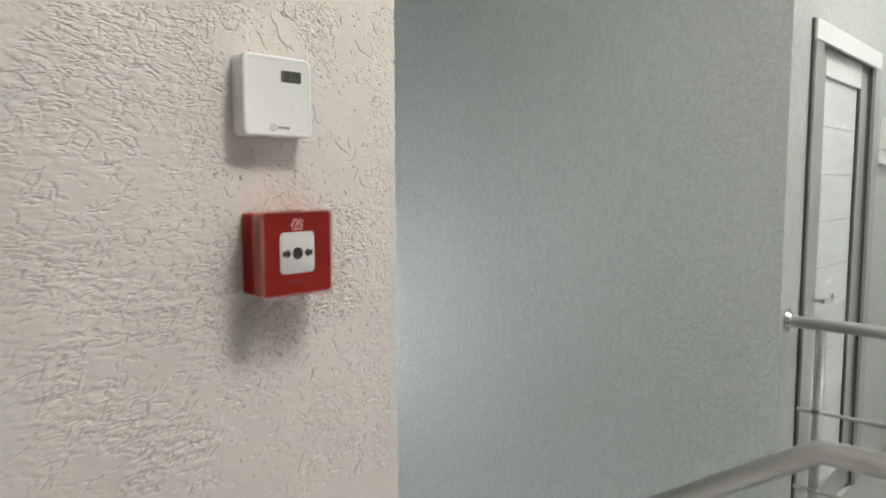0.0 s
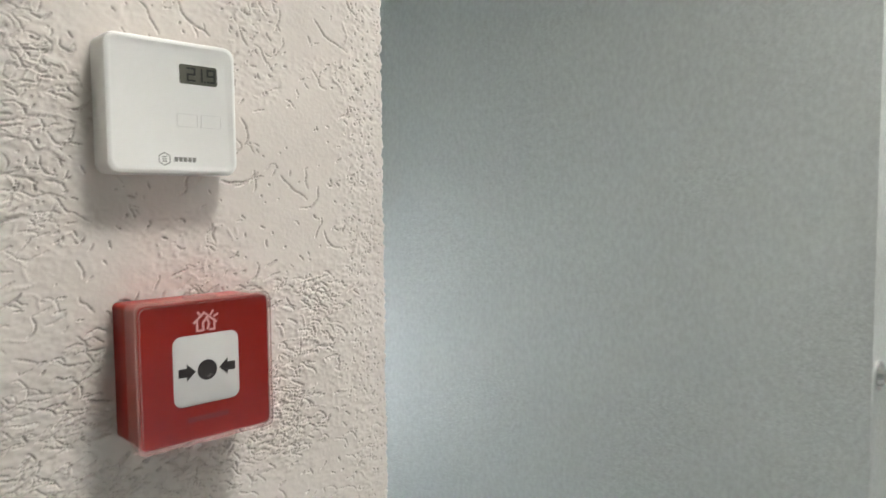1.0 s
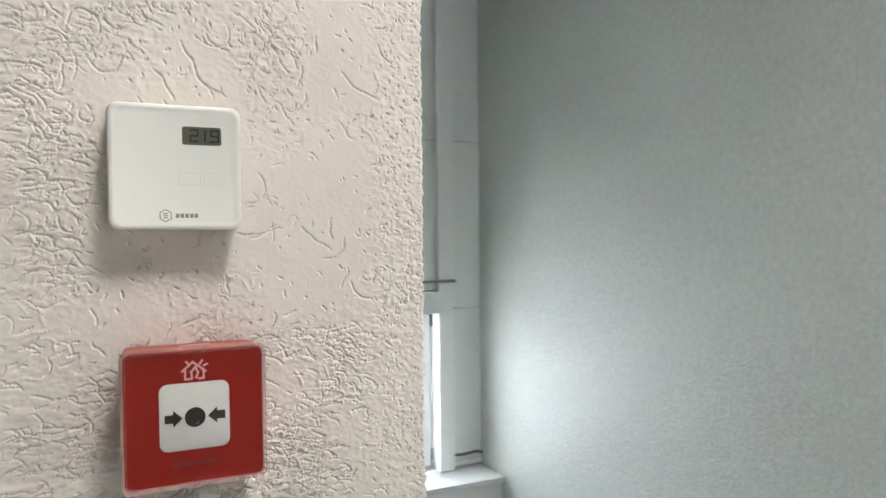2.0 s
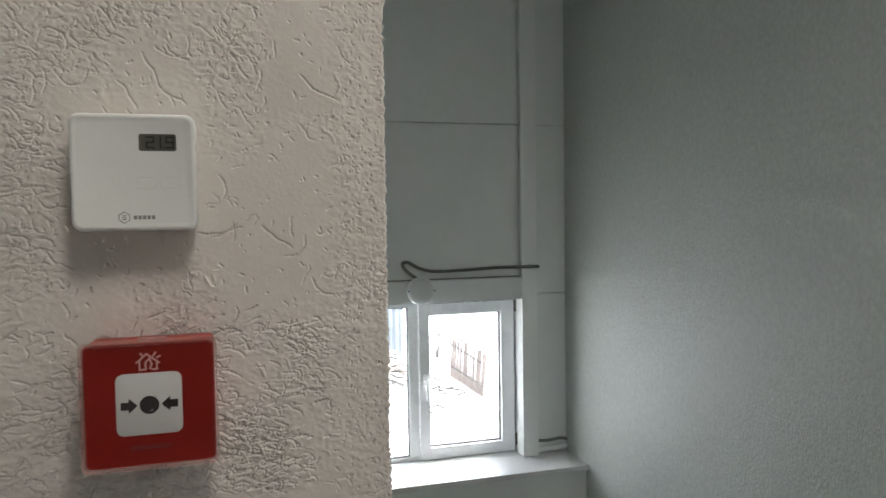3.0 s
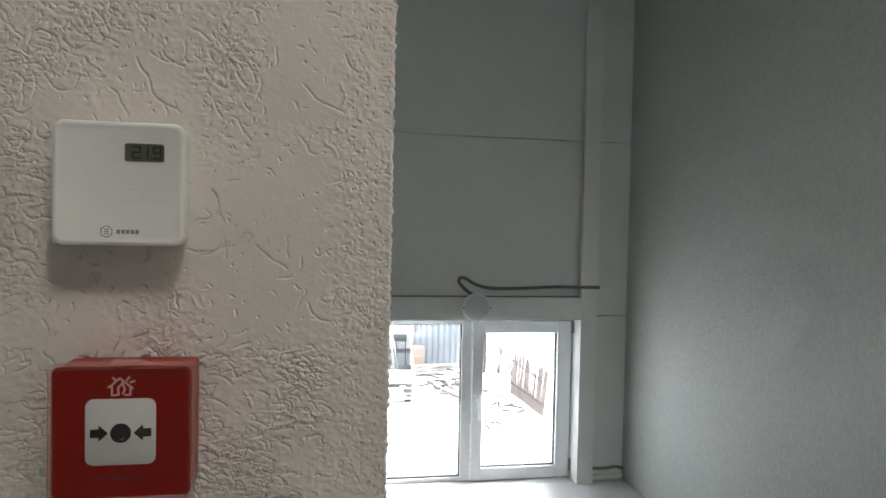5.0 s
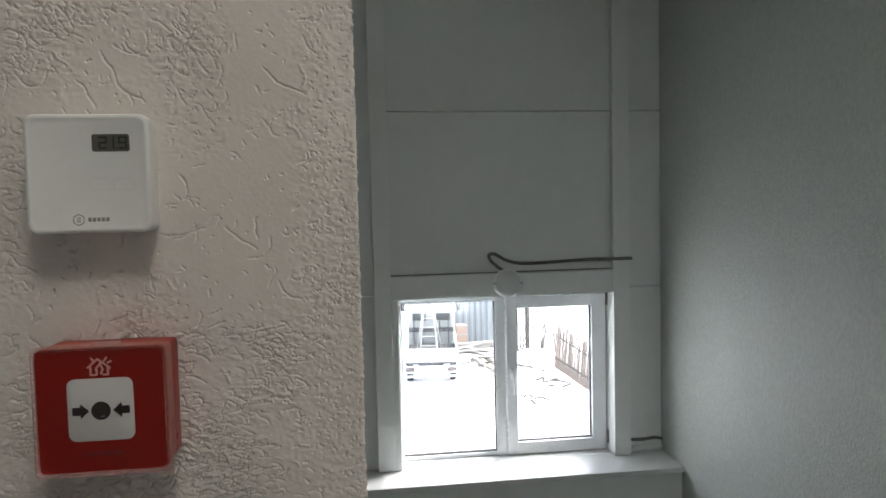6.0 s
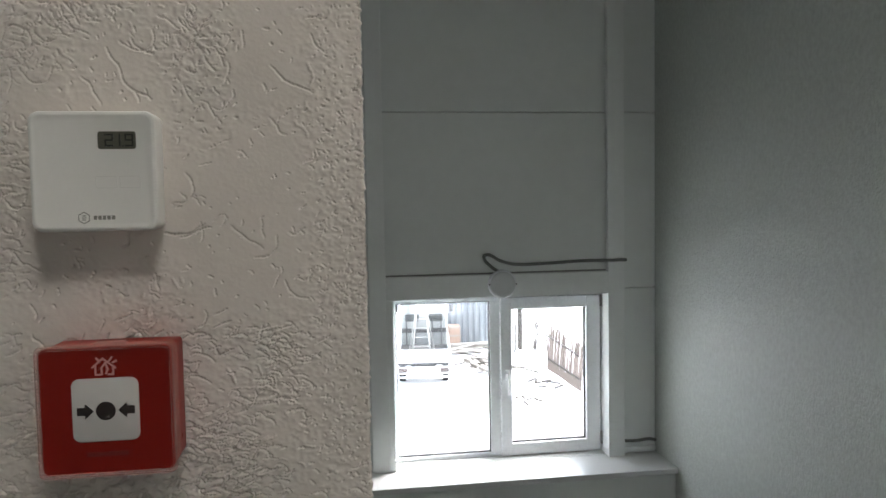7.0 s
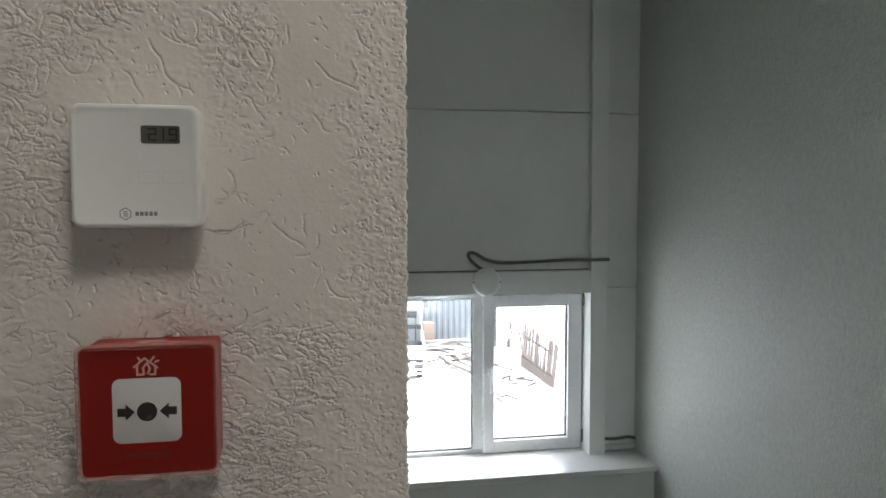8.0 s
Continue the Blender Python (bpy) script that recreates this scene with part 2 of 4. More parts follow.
# ---- the plastered wall: bark-beetle plaster with worm-track grooves ----
def plaster_height(us, vs):
    """Relief of the plaster over a grid, in metres: smooth trowelled ground, thin curved tracks, pits and rough patches."""
    rng = np.random.default_rng(7)
    step = us[1] - us[0]

    def lumps(size, seed, longer=1.0):
        wide = size * longer
        g = np.random.default_rng(seed).random((int((vs[-1] - vs[0]) / size) + 4, int((us[-1] - us[0]) / wide) + 4))
        a, b = (vs - vs[0]) / size, (us - us[0]) / wide
        i, j = a.astype(int), b.astype(int)
        fa, fb = a - i, b - j
        fa, fb = fa * fa * (3 - 2 * fa), fb * fb * (3 - 2 * fb)
        top = g[i][:, j] * (1 - fb) + g[i][:, j + 1] * fb
        low = g[i + 1][:, j] * (1 - fb) + g[i + 1][:, j + 1] * fb
        return top * (1 - fa)[:, None] + low * fa[:, None]

    def ramp(x, x0, x1):
        return np.clip((x - x0) / (x1 - x0), 0, 1)

    U, V = us[None, :], vs[:, None]
    patch = 0.65 * lumps(0.060, 1) + 0.35 * lumps(0.024, 2)
    # where the stone grains dragged most: away from the edge, round the call point, and along the free edge
    away = np.maximum(ramp(-U, 0.055, 0.12), 0.35 * ramp(1.30 - V, 0.0, 0.08)) * np.ones_like(V)
    fan = ramp(1.430 - V, 0, 0.03) * ramp(0.185 - U, 0, 0.05) * ramp(V - 1.20, 0, 0.05) * ramp(U + 0.14, 0, 0.08)
    strip = ramp(U, 0.155, 0.185) * np.ones_like(V)
    between = 0.75 * ramp(1.480 - V, 0, 0.02) * ramp(V - 1.395, 0, 0.02) * ramp(0.085 - U, 0, 0.04)
    upper = 0.75 * ramp(V - 1.615, 0, 0.03) * (1 - ramp(U, 0.07, 0.12))
    coarse = np.clip(0.06 + 0.85 * np.maximum(np.maximum.reduce([0.85 * away, fan, between, upper]) * ramp(patch, 0.26, 0.52), 0.72 * strip) + 0.45 * ramp(patch, 0.56, 0.70), 0, 1)

    h = 0.0016 * (lumps(0.06, 3) - 0.5) + 0.0003 * (lumps(0.018, 4) - 0.5)
    h += coarse * (1 - 0.8 * away) * (0.0013 * (lumps(0.0050, 5, 1.5) - 0.5) + 0.0013 * (lumps(0.0026, 9, 1.3) - 0.5))
    h += coarse * away * (0.0015 * (lumps(0.0065, 15, 3.2) - 0.5) + 0.0010 * (lumps(0.0032, 16, 2.6) - 0.5))
    h += 0.00010 * (lumps(0.0022, 11) - 0.5)
    cut, raised = np.zeros_like(h), np.zeros_like(h)

    def stroke(u, v, angle, length, width, depth, bend, into, wander=0.20):
        travelled = 0.0
        while travelled < length:
            fade = min(1, 4 * min(travelled, length - travelled) / length + 0.3)
            w, deep = width * (0.75 + 0.5 * rng.random()), depth * fade * (0.45 + 0.55 * rng.random())
            cu, cv, k = (u - us[0]) / step, (v - vs[0]) / step, int(2.2 * w / step) + 1
            iu, iv = int(round(cu)), int(round(cv))
            if k <= iu < len(us) - k and k <= iv < len(vs) - k:
                yy, xx = np.mgrid[iv - k:iv + k + 1, iu - k:iu + k + 1]
                d = np.sqrt((xx - cu) ** 2 + (yy - cv) ** 2) * step / w
                spot = into[iv - k:iv + k + 1, iu - k:iu + k + 1]
                np.maximum(spot, deep * np.clip(1.55 - 1.05 * d, 0, 1), out=spot)
            u, v = u + 0.0009 * math.cos(angle), v + 0.0009 * math.sin(angle)
            angle += bend * 0.0009 + rng.normal(0, wander)
            travelled += 0.0009

    def field(f, u, v):
        return float(f[min(int((v - vs[0]) / step), len(vs) - 1), min(int((u - us[0]) / step), len(us) - 1)])

    area = (us[-1] - us[0]) * (vs[-1] - vs[0])
    for _ in range(int(46000 * area)):
        u, v = rng.uniform(us[0], us[-1]), rng.uniform(vs[0], vs[-1])
        c, aw, fn, st = (field(f, u, v) for f in (coarse, away, fan, strip))
        if rng.random() > 0.070 + (0.75 - 0.35 * aw) * c * c:
            continue
        lean, bend = rng.choice((-0.85, 0.5), p=(0.65, 0.35)) + rng.normal(0, 0.45), rng.normal(0, 45)
        length, deep = rng.uniform(0.0010, 0.0065), rng.uniform(0.0012, 0.0026)
        if rng.random() < fn:
            lean, bend, length = rng.normal(0.15, 0.35), rng.normal(-28, 18), rng.uniform(0.003, 0.018)
            deep *= 1.3
        elif rng.random() < aw:
            lean, bend, length, deep = rng.normal(0.06, 0.28), rng.normal(-6, 22), rng.uniform(0.004, 0.024), 0.8 * deep
        elif rng.random() < st:
            length = rng.uniform(0.0008, 0.0040)
        elif rng.random() < 0.10:
            length = rng.uniform(0.010, 0.026)
        if c > 0.35 and rng.random() < 0.22:
            stroke(u, v, lean, length, rng.uniform(0.0007, 0.0013), 0.45 * deep, bend, raised)
        else:
            stroke(u, v, lean, length, rng.uniform(0.0005, 0.0009), deep, bend, cut)
    # the long tracks that stand out beside the two devices
    for u, v, angle, length, bend in ((0.064, 1.551, -0.80, 0.027, 0), (0.141, 1.646, -0.85, 0.045, 0), (0.177, 1.675, -1.0, 0.024, 5),
                                      (0.065, 1.628, -0.90, 0.018, 0), (0.084, 1.651, -0.8, 0.014, 0), (0.142, 1.493, -1.5, 0.034, -62),
                                      (0.129, 1.508, -1.5, 0.018, 0), (0.102, 1.503, -0.75, 0.036, 12), (0.079, 1.505, -2.4, 0.025, 0),
                                      (0.148, 1.452, -1.15, 0.030, 22), (-0.083, 1.663, 1.2, 0.050, -110), (-0.069, 1.640, -0.9, 0.040, 60),
                                      (-0.020, 1.635, -0.8, 0.030, 0), (0.002, 1.660, -1.0, 0.055, 0), (-0.032, 1.699, -0.8, 0.025, 0),
                                      (0.013, 1.666, -0.9, 0.045, 60), (-0.132, 1.630, 0.3, 0.034, -40), (0.063, 1.387, 0.45, 0.024, 0)):
        stroke(u, v, angle, length, 0.00080, 0.0023, bend, cut, 0.12)
    return h - 1.15 * cut + raised


def plastered_wall():
    step = 0.00066
    us = np.arange(-0.34, X_EDGE + 0.03, step)
    vs = np.arange(1.0, 1.78, step)
    h = plaster_height(us, vs)
    r = 0.0035
    arc = r * math.pi / 2
    s = us - (X_EDGE - r)
    turn = np.clip(s, 0, arc) / r
    past = np.clip(s - arc, 0, None)
    px = np.where(s < 0, us, X_EDGE - r + r * np.sin(turn))
    py = np.where(s < 0, 0.0, r - r * np.cos(turn) + past)
    nx, ny = np.sin(turn), -np.cos(turn)
    ragged = 0.006 * (np.random.default_rng(3).random(len(vs)) - 0.5)
    ragged = np.convolve(ragged, np.hanning(9) / 4.0, "same")
    co = np.empty((len(vs), len(us), 3))
    co[..., 0] = px + nx * h + (ragged[:, None] * np.exp(-((us - X_EDGE) / 0.006) ** 2))
    co[..., 1] = py + ny * h
    co[..., 2] = vs[:, None]
    nv, nu = len(vs), len(us)
    at = (np.arange(nv - 1)[:, None] * nu + np.arange(nu - 1)).ravel()
    quads = np.stack([at, at + 1, at + nu + 1, at + nu], 1)
    verts, faces = co.reshape(-1, 3), quads
    # the plain wall round it, and its core
    plain = [(-3.0, -0.34, 0.0, 3.2), (-0.34, X_EDGE, 0.0, 1.0), (-0.34, X_EDGE, float(vs[-1]), 3.2)]
    extra_v, extra_f = [], []

    def quad(*pts):
        n = len(verts) + len(extra_v)
        extra_v.extend(pts)
        extra_f.append([n, n + 1, n + 2, n + 3])

    for x0, x1, z0, z1 in plain:
        quad((x0, 0, z0), (x1, 0, z0), (x1, 0, z1), (x0, 0, z1))
    for z0, z1 in ((0.0, 1.0), (float(vs[-1]), 3.2)):
        quad((X_EDGE, 0, z0), (X_EDGE, 0.03, z0), (X_EDGE, 0.03, z1), (X_EDGE, 0, z1))
    quad((X_EDGE, 0.024, 0), (X_EDGE, 0.15, 0), (X_EDGE, 0.15, 3.2), (X_EDGE, 0.024, 3.2))
    quad((X_EDGE, 0.15, 0), (-3, 0.15, 0), (-3, 0.15, 3.2), (X_EDGE, 0.15, 3.2))
    quad((-3, 0.15, 0), (-3, 0, 0), (-3, 0, 3.2), (-3, 0.15, 3.2))
    quad((-3, 0, 3.2), (X_EDGE, 0, 3.2), (X_EDGE, 0.15, 3.2), (-3, 0.15, 3.2))
    quad((-3, 0, 0), (-3, 0.15, 0), (X_EDGE, 0.15, 0), (X_EDGE, 0, 0))
    allv = np.concatenate([verts, np.array(extra_v, float)])
    allf = np.concatenate([faces, np.array(extra_f)])
    me = bpy.data.meshes.new("wall_plastered")
    me.vertices.add(len(allv))
    me.vertices.foreach_set("co", allv.ravel())
    me.loops.add(allf.size)
    me.loops.foreach_set("vertex_index", allf.ravel().astype(np.int32))
    me.polygons.add(len(allf))
    me.polygons.foreach_set("loop_start", np.arange(0, allf.size, 4, dtype=np.int32))
    me.update(calc_edges=True)
    me.polygons.foreach_set("use_smooth", np.arange(len(allf)) < len(faces))
    me.materials.append(PLASTER)
    return tagged(new("wall_plastered", me), "cream bark-beetle plaster wall with worm-track grooves", "wall", kind="structure")


plastered_wall()


# ---- the rest of the shell ----
def structure(name, bm, mat, label, category="wall"):
    return tagged(put(name, bm, mat), label, category, kind="structure")


structure("wall_stair_side", boxed(X_RIGHT, X_RIGHT + 0.12, Y_DOOR, 3.62, -3.5, CEIL), WALLPAPER, "grey textured wallpaper wall of the stairwell")
bm = bmesh.new()
D0, D1, DTOP = 2.385, 3.225, 1.985   # door opening
box(bm, X_RIGHT + 0.12, D0, Y_DOOR, Y_DOOR + 0.12, 0, CEIL)
box(bm, D1, 5.0, Y_DOOR, Y_DOOR + 0.12, 0, CEIL)
box(bm, D0, D1, Y_DOOR, Y_DOOR + 0.12, DTOP, CEIL)
structure("wall_door", bm, WALLPAPER, "grey textured wall round the interior door")
# unseen walls behind the door and round the landing, added against light leaks
structure("wall_behind_door", boxed(X_RIGHT + 0.12, 5.0, 1.3, 1.42, 0, CEIL), CEILING, "unseen plain wall closing off the space behind the door")
structure("wall_back", boxed(-3.12, 5.12, -3.5, -3.38, 0, CEIL), WALLPAPER, "unseen plain light wall closing off the landing")
structure("wall_landing_left", boxed(-3.12, -3.0, -3.38, 0.15, 0, CEIL), CEILING, "unseen plain light wall closing off the landing")
structure("wall_landing_right", boxed(5.0, 5.12, -3.38, 1.42, 0, CEIL), CEILING, "unseen plain light wall closing off the landing")
structure("wall_stair_left", boxed(X_LEFT - 0.12, X_LEFT, 0.15, 3.62, -3.5, CEIL), WALLPAPER, "grey wall of the stairwell")
# unseen walls below floor level, added so no daylight leaks in
structure("wall_void_front", boxed(-3.12, 5.12, -3.5, -3.38, -3.5, -0.2), CONCRETE, "unseen plain wall closing off the space under the landing")
structure("wall_void_left", boxed(-0.42, -0.3, -3.38, 0.15, -3.5, -0.2), CONCRETE, "unseen plain wall closing off the space under the landing")
structure("wall_void_right", boxed(X_RIGHT + 0.12, X_RIGHT + 0.24, -3.38, Y_DOOR, -3.5, -0.2), CONCRETE, "unseen plain wall closing off the space under the landing")
structure("wall_void_back", boxed(X_LEFT, -0.3, 0.15, 0.27, -3.5, 0.0), CONCRETE, "unseen plain wall closing the gap under the plastered wall")
structure("ceiling", boxed(-3.12, 5.12, -3.5, 3.62, CEIL, CEIL + 0.25), CEILING, "plain white ceiling", "ceiling")
# unseen floor that shuts the box from below
structure("floor_lower", boxed(-1.72, 2.32, -3.5, 3.62, -3.6, -3.5), CONCRETE, "unseen grey concrete floor closing the stairwell below", "floor")
structure("landing_slab", boxed(-3.0, 0.87, -3.38, -0.40, -0.2, -0.012), CONCRETE, "grey concrete landing slab", "floor")
structure("landing_slab_side", boxed(-3.0, X_EDGE, -0.40, 0.15, -0.2, -0.012), CONCRETE, "grey concrete landing slab", "floor")
structure("landing_slab_door", boxed(X_RIGHT, 5.0, -3.38, Y_DOOR - 0.001, -0.2, -0.012), CONCRETE, "grey concrete landing slab", "floor")
# also out of view, shuts the space behind the door against stray light
structure("floor_behind_door", boxed(X_RIGHT + 0.121, 5.0, Y_DOOR, 1.42, -0.2, -0.012), CONCRETE, "unseen plain floor closing the space behind the door", "floor")

# half landing and the flight that the handrail follows
structure("half_landing", boxed(X_LEFT, X_RIGHT, 2.20, 3.15, -1.85, -1.65), CONCRETE, "grey concrete half landing", "stairs")
bm = bmesh.new()
for k in range(10):
    y = -0.40 + 0.26 * k
    box(bm, X_EDGE + 0.005, 0.87, y, y + 0.26, -0.165 * (k + 1) - 0.2, -0.165 * (k + 1))
structure("stair_flight", bm, CONCRETE, "grey concrete stair flight going down", "stairs")

# window wall: core with the opening, steel-faced panels in front
OX0, OX1, OZ0, OZ1 = 0.475, 1.765, -0.005, 0.994
bm = bmesh.new()
core = (Y_PANEL + 0.04, 3.62)
box(bm, X_LEFT, OX0, *core, -3.5, CEIL)
box(bm, OX1, X_RIGHT, *core, -3.5, CEIL)
box(bm, OX0, OX1, *core, -3.5, OZ0 - 0.03)
box(bm, OX0, OX1, *core, OZ1, CEIL)
window_wall = structure("wall_window", bm, PANEL, "grey-white sandwich panel wall with horizontal joints")
structure("wall_below_window", boxed(X_LEFT, X_RIGHT, 3.15, Y_PANEL + 0.04, -1.65, -0.035), PANEL, "grey boarded wall under the window sill")
JOINTS = (-0.035, 1.015, 2.068, 3.12)
g = 0.0026
for z0, z1 in zip(JOINTS, JOINTS[1:]):
    spans = ((X_LEFT, OX0), (OX1, X_RIGHT)) if z0 < 0.5 else ((X_LEFT, X_RIGHT),)
    for x0, x1 in spans:
        part("panel", boxed(x0 + 0.001, x1 - 0.001, Y_PANEL, Y_PANEL + 0.038, z0 + g, z1 - g, 0.003, 1), PANEL, window_wall)
part("panel", boxed(X_LEFT, X_RIGHT, Y_PANEL, Y_PANEL + 0.038, JOINTS[-1] + g, CEIL - 0.002), PANEL, window_wall)
part("panel", boxed(OX0 + 0.001, OX1 - 0.001, Y_PANEL, Y_PANEL + 0.038, OZ1 + 0.002, JOINTS[1] - g), PANEL, window_wall)

# window casing of painted boards: two posts up to the ceiling and a head board
casing = thing("window_casing", (1.1, Y_TRIM, 0), "white painted board casing round the window", "trim", kind="structure")
TY = (Y_TRIM, Y_TRIM + 0.034)
BY = (Y_TRIM + 0.0345, Y_PANEL - 0.001)
part("post", boxed(0.340, 0.437, *TY, 0.0, CEIL - 0.003, 0.002), TRIM, casing)
part("jamb_board", boxed(0.4375, OX0, *TY, 0.0, OZ1, 0.0015), TRIM, casing)
part("post", boxed(1.759, 1.860, *TY, 0.0, CEIL - 0.003, 0.002), TRIM, casing)
# battens are coloured dark so the gaps beside the boards read as shaded
part("batten", boxed(0.375, 0.417, *BY, 0.0, CEIL - 0.003), GAP_SHADE, casing)
part("batten", boxed(1.800, 1.840, *BY, 0.0, CEIL - 0.003), GAP_SHADE, casing)
part("batten", boxed(0.4175, 1.7995, *BY, OZ1 + 0.03, 1.070), GAP_SHADE, casing)
part("head_board", boxed(0.4375, 1.7585, *TY, OZ1 + 0.0005, 1.126, 0.002), TRIM, casing)
# added strip that draws the dark shadow line over the head board
part("gap_shade_strip", boxed(0.4375, 1.7585, Y_TRIM + 0.036, Y_PANEL - 0.001, 1.1265, 1.134), GAP_SHADE, casing, "grey strip painting the gap shade above the head board")
part("reveal", boxed(OX1 - 0.004, OX1 + 0.008, Y_TRIM + 0.003, 3.6, 0.0, OZ1 - 0.011), TRIM, casing)
part("reveal", boxed(OX0 - 0.008, OX0 + 0.004, Y_PANEL + 0.0005, 3.6, 0.0, OZ1 - 0.011), TRIM, casing)
part("reveal", boxed(OX0, OX1, Y_PANEL + 0.0395, 3.6, OZ1 - 0.010, OZ1), TRIM, casing)

bm = boxed(X_LEFT, X_RIGHT - 0.001, Y_SILL, Y_PANEL - 0.001, -0.034, -0.001, 0.006, 3)
box(bm, OX0 + 0.001, OX1 - 0.001, Y_PANEL - 0.0005, 3.56, -0.034, -0.001)
tagged(put("window_sill", bm, SILL), "wide white laminate window sill", "window sill", kind="structure")


# ---- window: fixed light and a tilt-and-turn sash ----
win = thing("window_1", (1.1, Y_PANE, 0), "white plastic two-part window with snow outside", "window", kind="structure")
fx0, fx1, fz0, fz1 = OX0 + 0.005, OX1 - 0.005, 0.0, OZ1 - 0.012
fy0, fy1 = Y_PANE - 0.02, Y_PANE + 0.05
bm = bmesh.new()
box(bm, fx0, 0.500, fy0, fy1, fz0, fz1, 0.003)
box(bm, 1.735, fx1, fy0, fy1, fz0, fz1, 0.003)
box(bm, 0.4995, 1.7355, fy0, fy1, fz0, 0.024, 0.003)
box(bm, 0.4995, 1.7355, fy0, fy1, 0.952, fz1, 0.003)
box(bm, 1.068, 1.140, fy0, fy1, 0.0235, 0.9525, 0.003)
part("window_frame", bm, PVC, win)
part("gasket", ring(bmesh.new(), 0.500, 1.068, 0.024, 0.952, 0.006, Y_PANE - 0.008, Y_PANE + 0.02), GASKET, win, "black rubber gasket")
pane = part("pane", boxed(0.502, 1.066, Y_PANE + 0.02, Y_PANE + 0.028, 0.026, 0.950), GLASS, win)
pane.visible_shadow = False
bm = bmesh.new()
sy0, sy1 = Y_PANE - 0.045, Y_PANE + 0.03
gx0, gx1, gz0, gz1 = 1.195, 1.664, 0.078, 0.902
box(bm, 1.128, gx0, sy0, sy1, 0.004, 0.972, 0.004)
box(bm, gx1, 1.752, sy0, sy1, 0.004, 0.972, 0.004)
box(bm, gx0 - 0.001, gx1 + 0.001, sy0, sy1, 0.004, gz0, 0.004)
box(bm, gx0 - 0.001, gx1 + 0.001, sy0, sy1, gz1, 0.972, 0.004)
sash = part("sash", bm, PVC, win, "white opening sash")
part("gasket", ring(bmesh.new(), gx0, gx1, gz0, gz1, 0.006, Y_PANE - 0.022, Y_PANE + 0.005), GASKET, sash, "black rubber gasket")
pane = part("pane", boxed(gx0 + 0.002, gx1 - 0.002, Y_PANE + 0.005, Y_PANE + 0.013, gz0 + 0.002, gz1 - 0.002), GLASS, sash)
pane.visible_shadow = False
bm = boxed(1.152, 1.178, sy0 - 0.012, sy0, 0.47, 0.535, 0.004)
rod(bm, (1.165, sy0 - 0.03, 0.505), (1.165, sy0 - 0.006, 0.505), 0.009)
tube(bm, spline([(1.165, sy0 - 0.032, 0.515), (1.166, sy0 - 0.042, 0.49), (1.168, sy0 - 0.044, 0.44), (1.169, sy0 - 0.040, 0.385)], 14), 0.0085)
part("handle", bm, PVC, sash, "white window handle", smooth=True)
for z in (0.90, 0.045):
    part("hinge", rod(bmesh.new(), (1.757, sy0 - 0.006, z), (1.757, sy0 - 0.006, z + 0.075), 0.0075), ALUMINIUM, sash, smooth=True)

# ---- round bulkhead lamp on the head board, with its conduit ----
lx, lz, lr = 1.111, 1.072, 0.083
lamp = thing("bulkhead_lamp", (lx, Y_TRIM, lz), "round white bulkhead lamp, unlit, on the casing", "lamp")


def dish(bm, cx, cz, profile, segments=48):
    """A turned body facing -y; profile of (radius, y)."""
    loops = [[(cx + r * math.cos(k * math.tau / segments), y, cz + r * math.sin(k * math.tau / segments)) for k in range(segments)] for r, y in profile]
    return loft(bm, loops)


part("base", dish(bmesh.new(), lx, lz, [(lr, Y_TRIM), (lr, Y_TRIM - 0.022), (lr - 0.004, Y_TRIM - 0.030), (lr - 0.012, Y_TRIM - 0.032)]), PVC, lamp, smooth=True)
part("diffuser", dish(bmesh.new(), lx, lz, [(lr - 0.010, Y_TRIM - 0.031), (lr - 0.011, Y_TRIM - 0.040), (lr - 0.020, Y_TRIM - 0.047), (lr - 0.045, Y_TRIM - 0.052), (0.01, Y_TRIM - 0.054)]), LAMP_COVER, lamp, "frosted white diffuser", smooth=True)
for s in (-1, 1):
    part("screw", rod(bmesh.new(), (lx + s * (lr - 0.004), Y_TRIM - 0.034, lz), (lx + s * (lr - 0.004), Y_TRIM - 0.026, lz), 0.0042, 10), BLACK, lamp, "black screw")


def conduit(name, points, count, label):
    return tagged(put(name, tube(bmesh.new(), spline(points, count), 0.0085, 10, 0.0016), CONDUIT, True), label, "conduit")


Y_C = Y_TRIM + 0.045
conduit("cable_conduit", [(1.095, Y_TRIM - 0.012, 1.140), (1.06, Y_TRIM + 0.01, 1.165), (1.02, Y_TRIM + 0.02, 1.205), (1.015, Y_TRIM + 0.03, 1.235), (1.05, Y_TRIM + 0.035, 1.238), (1.12, Y_TRIM + 0.04, 1.200),
                          (1.22, Y_C, 1.178), (1.40, Y_C, 1.180), (1.60, Y_C, 1.188), (1.745, Y_TRIM + 0.02, 1.190), (1.775, Y_TRIM - 0.010, 1.191), (1.83, Y_TRIM - 0.010, 1.192), (1.872, Y_TRIM + 0.004, 1.190)], 260,
        "grey corrugated cable conduit looped above the lamp")
conduit("cable_conduit", [(1.862, Y_PANEL - 0.012, 0.078), (1.95, Y_PANEL - 0.012, 0.073), (2.03, Y_PANEL - 0.012, 0.080), (2.078, Y_PANEL - 0.014, 0.070)], 60,
        "short grey corrugated conduit above the sill")
bm = tube(bmesh.new(), spline([(1.872, Y_PANEL - 0.012, 0.020), (1.93, Y_PANEL - 0.015, 0.026), (2.00, Y_PANEL - 0.013, 0.022), (2.070, Y_PANEL - 0.014, 0.028)], 24), 0.018, 8, 0.003)
tagged(put("sealant_bead", bm, TRIM, True), "pale bead of sealant behind the sill", "sealant")

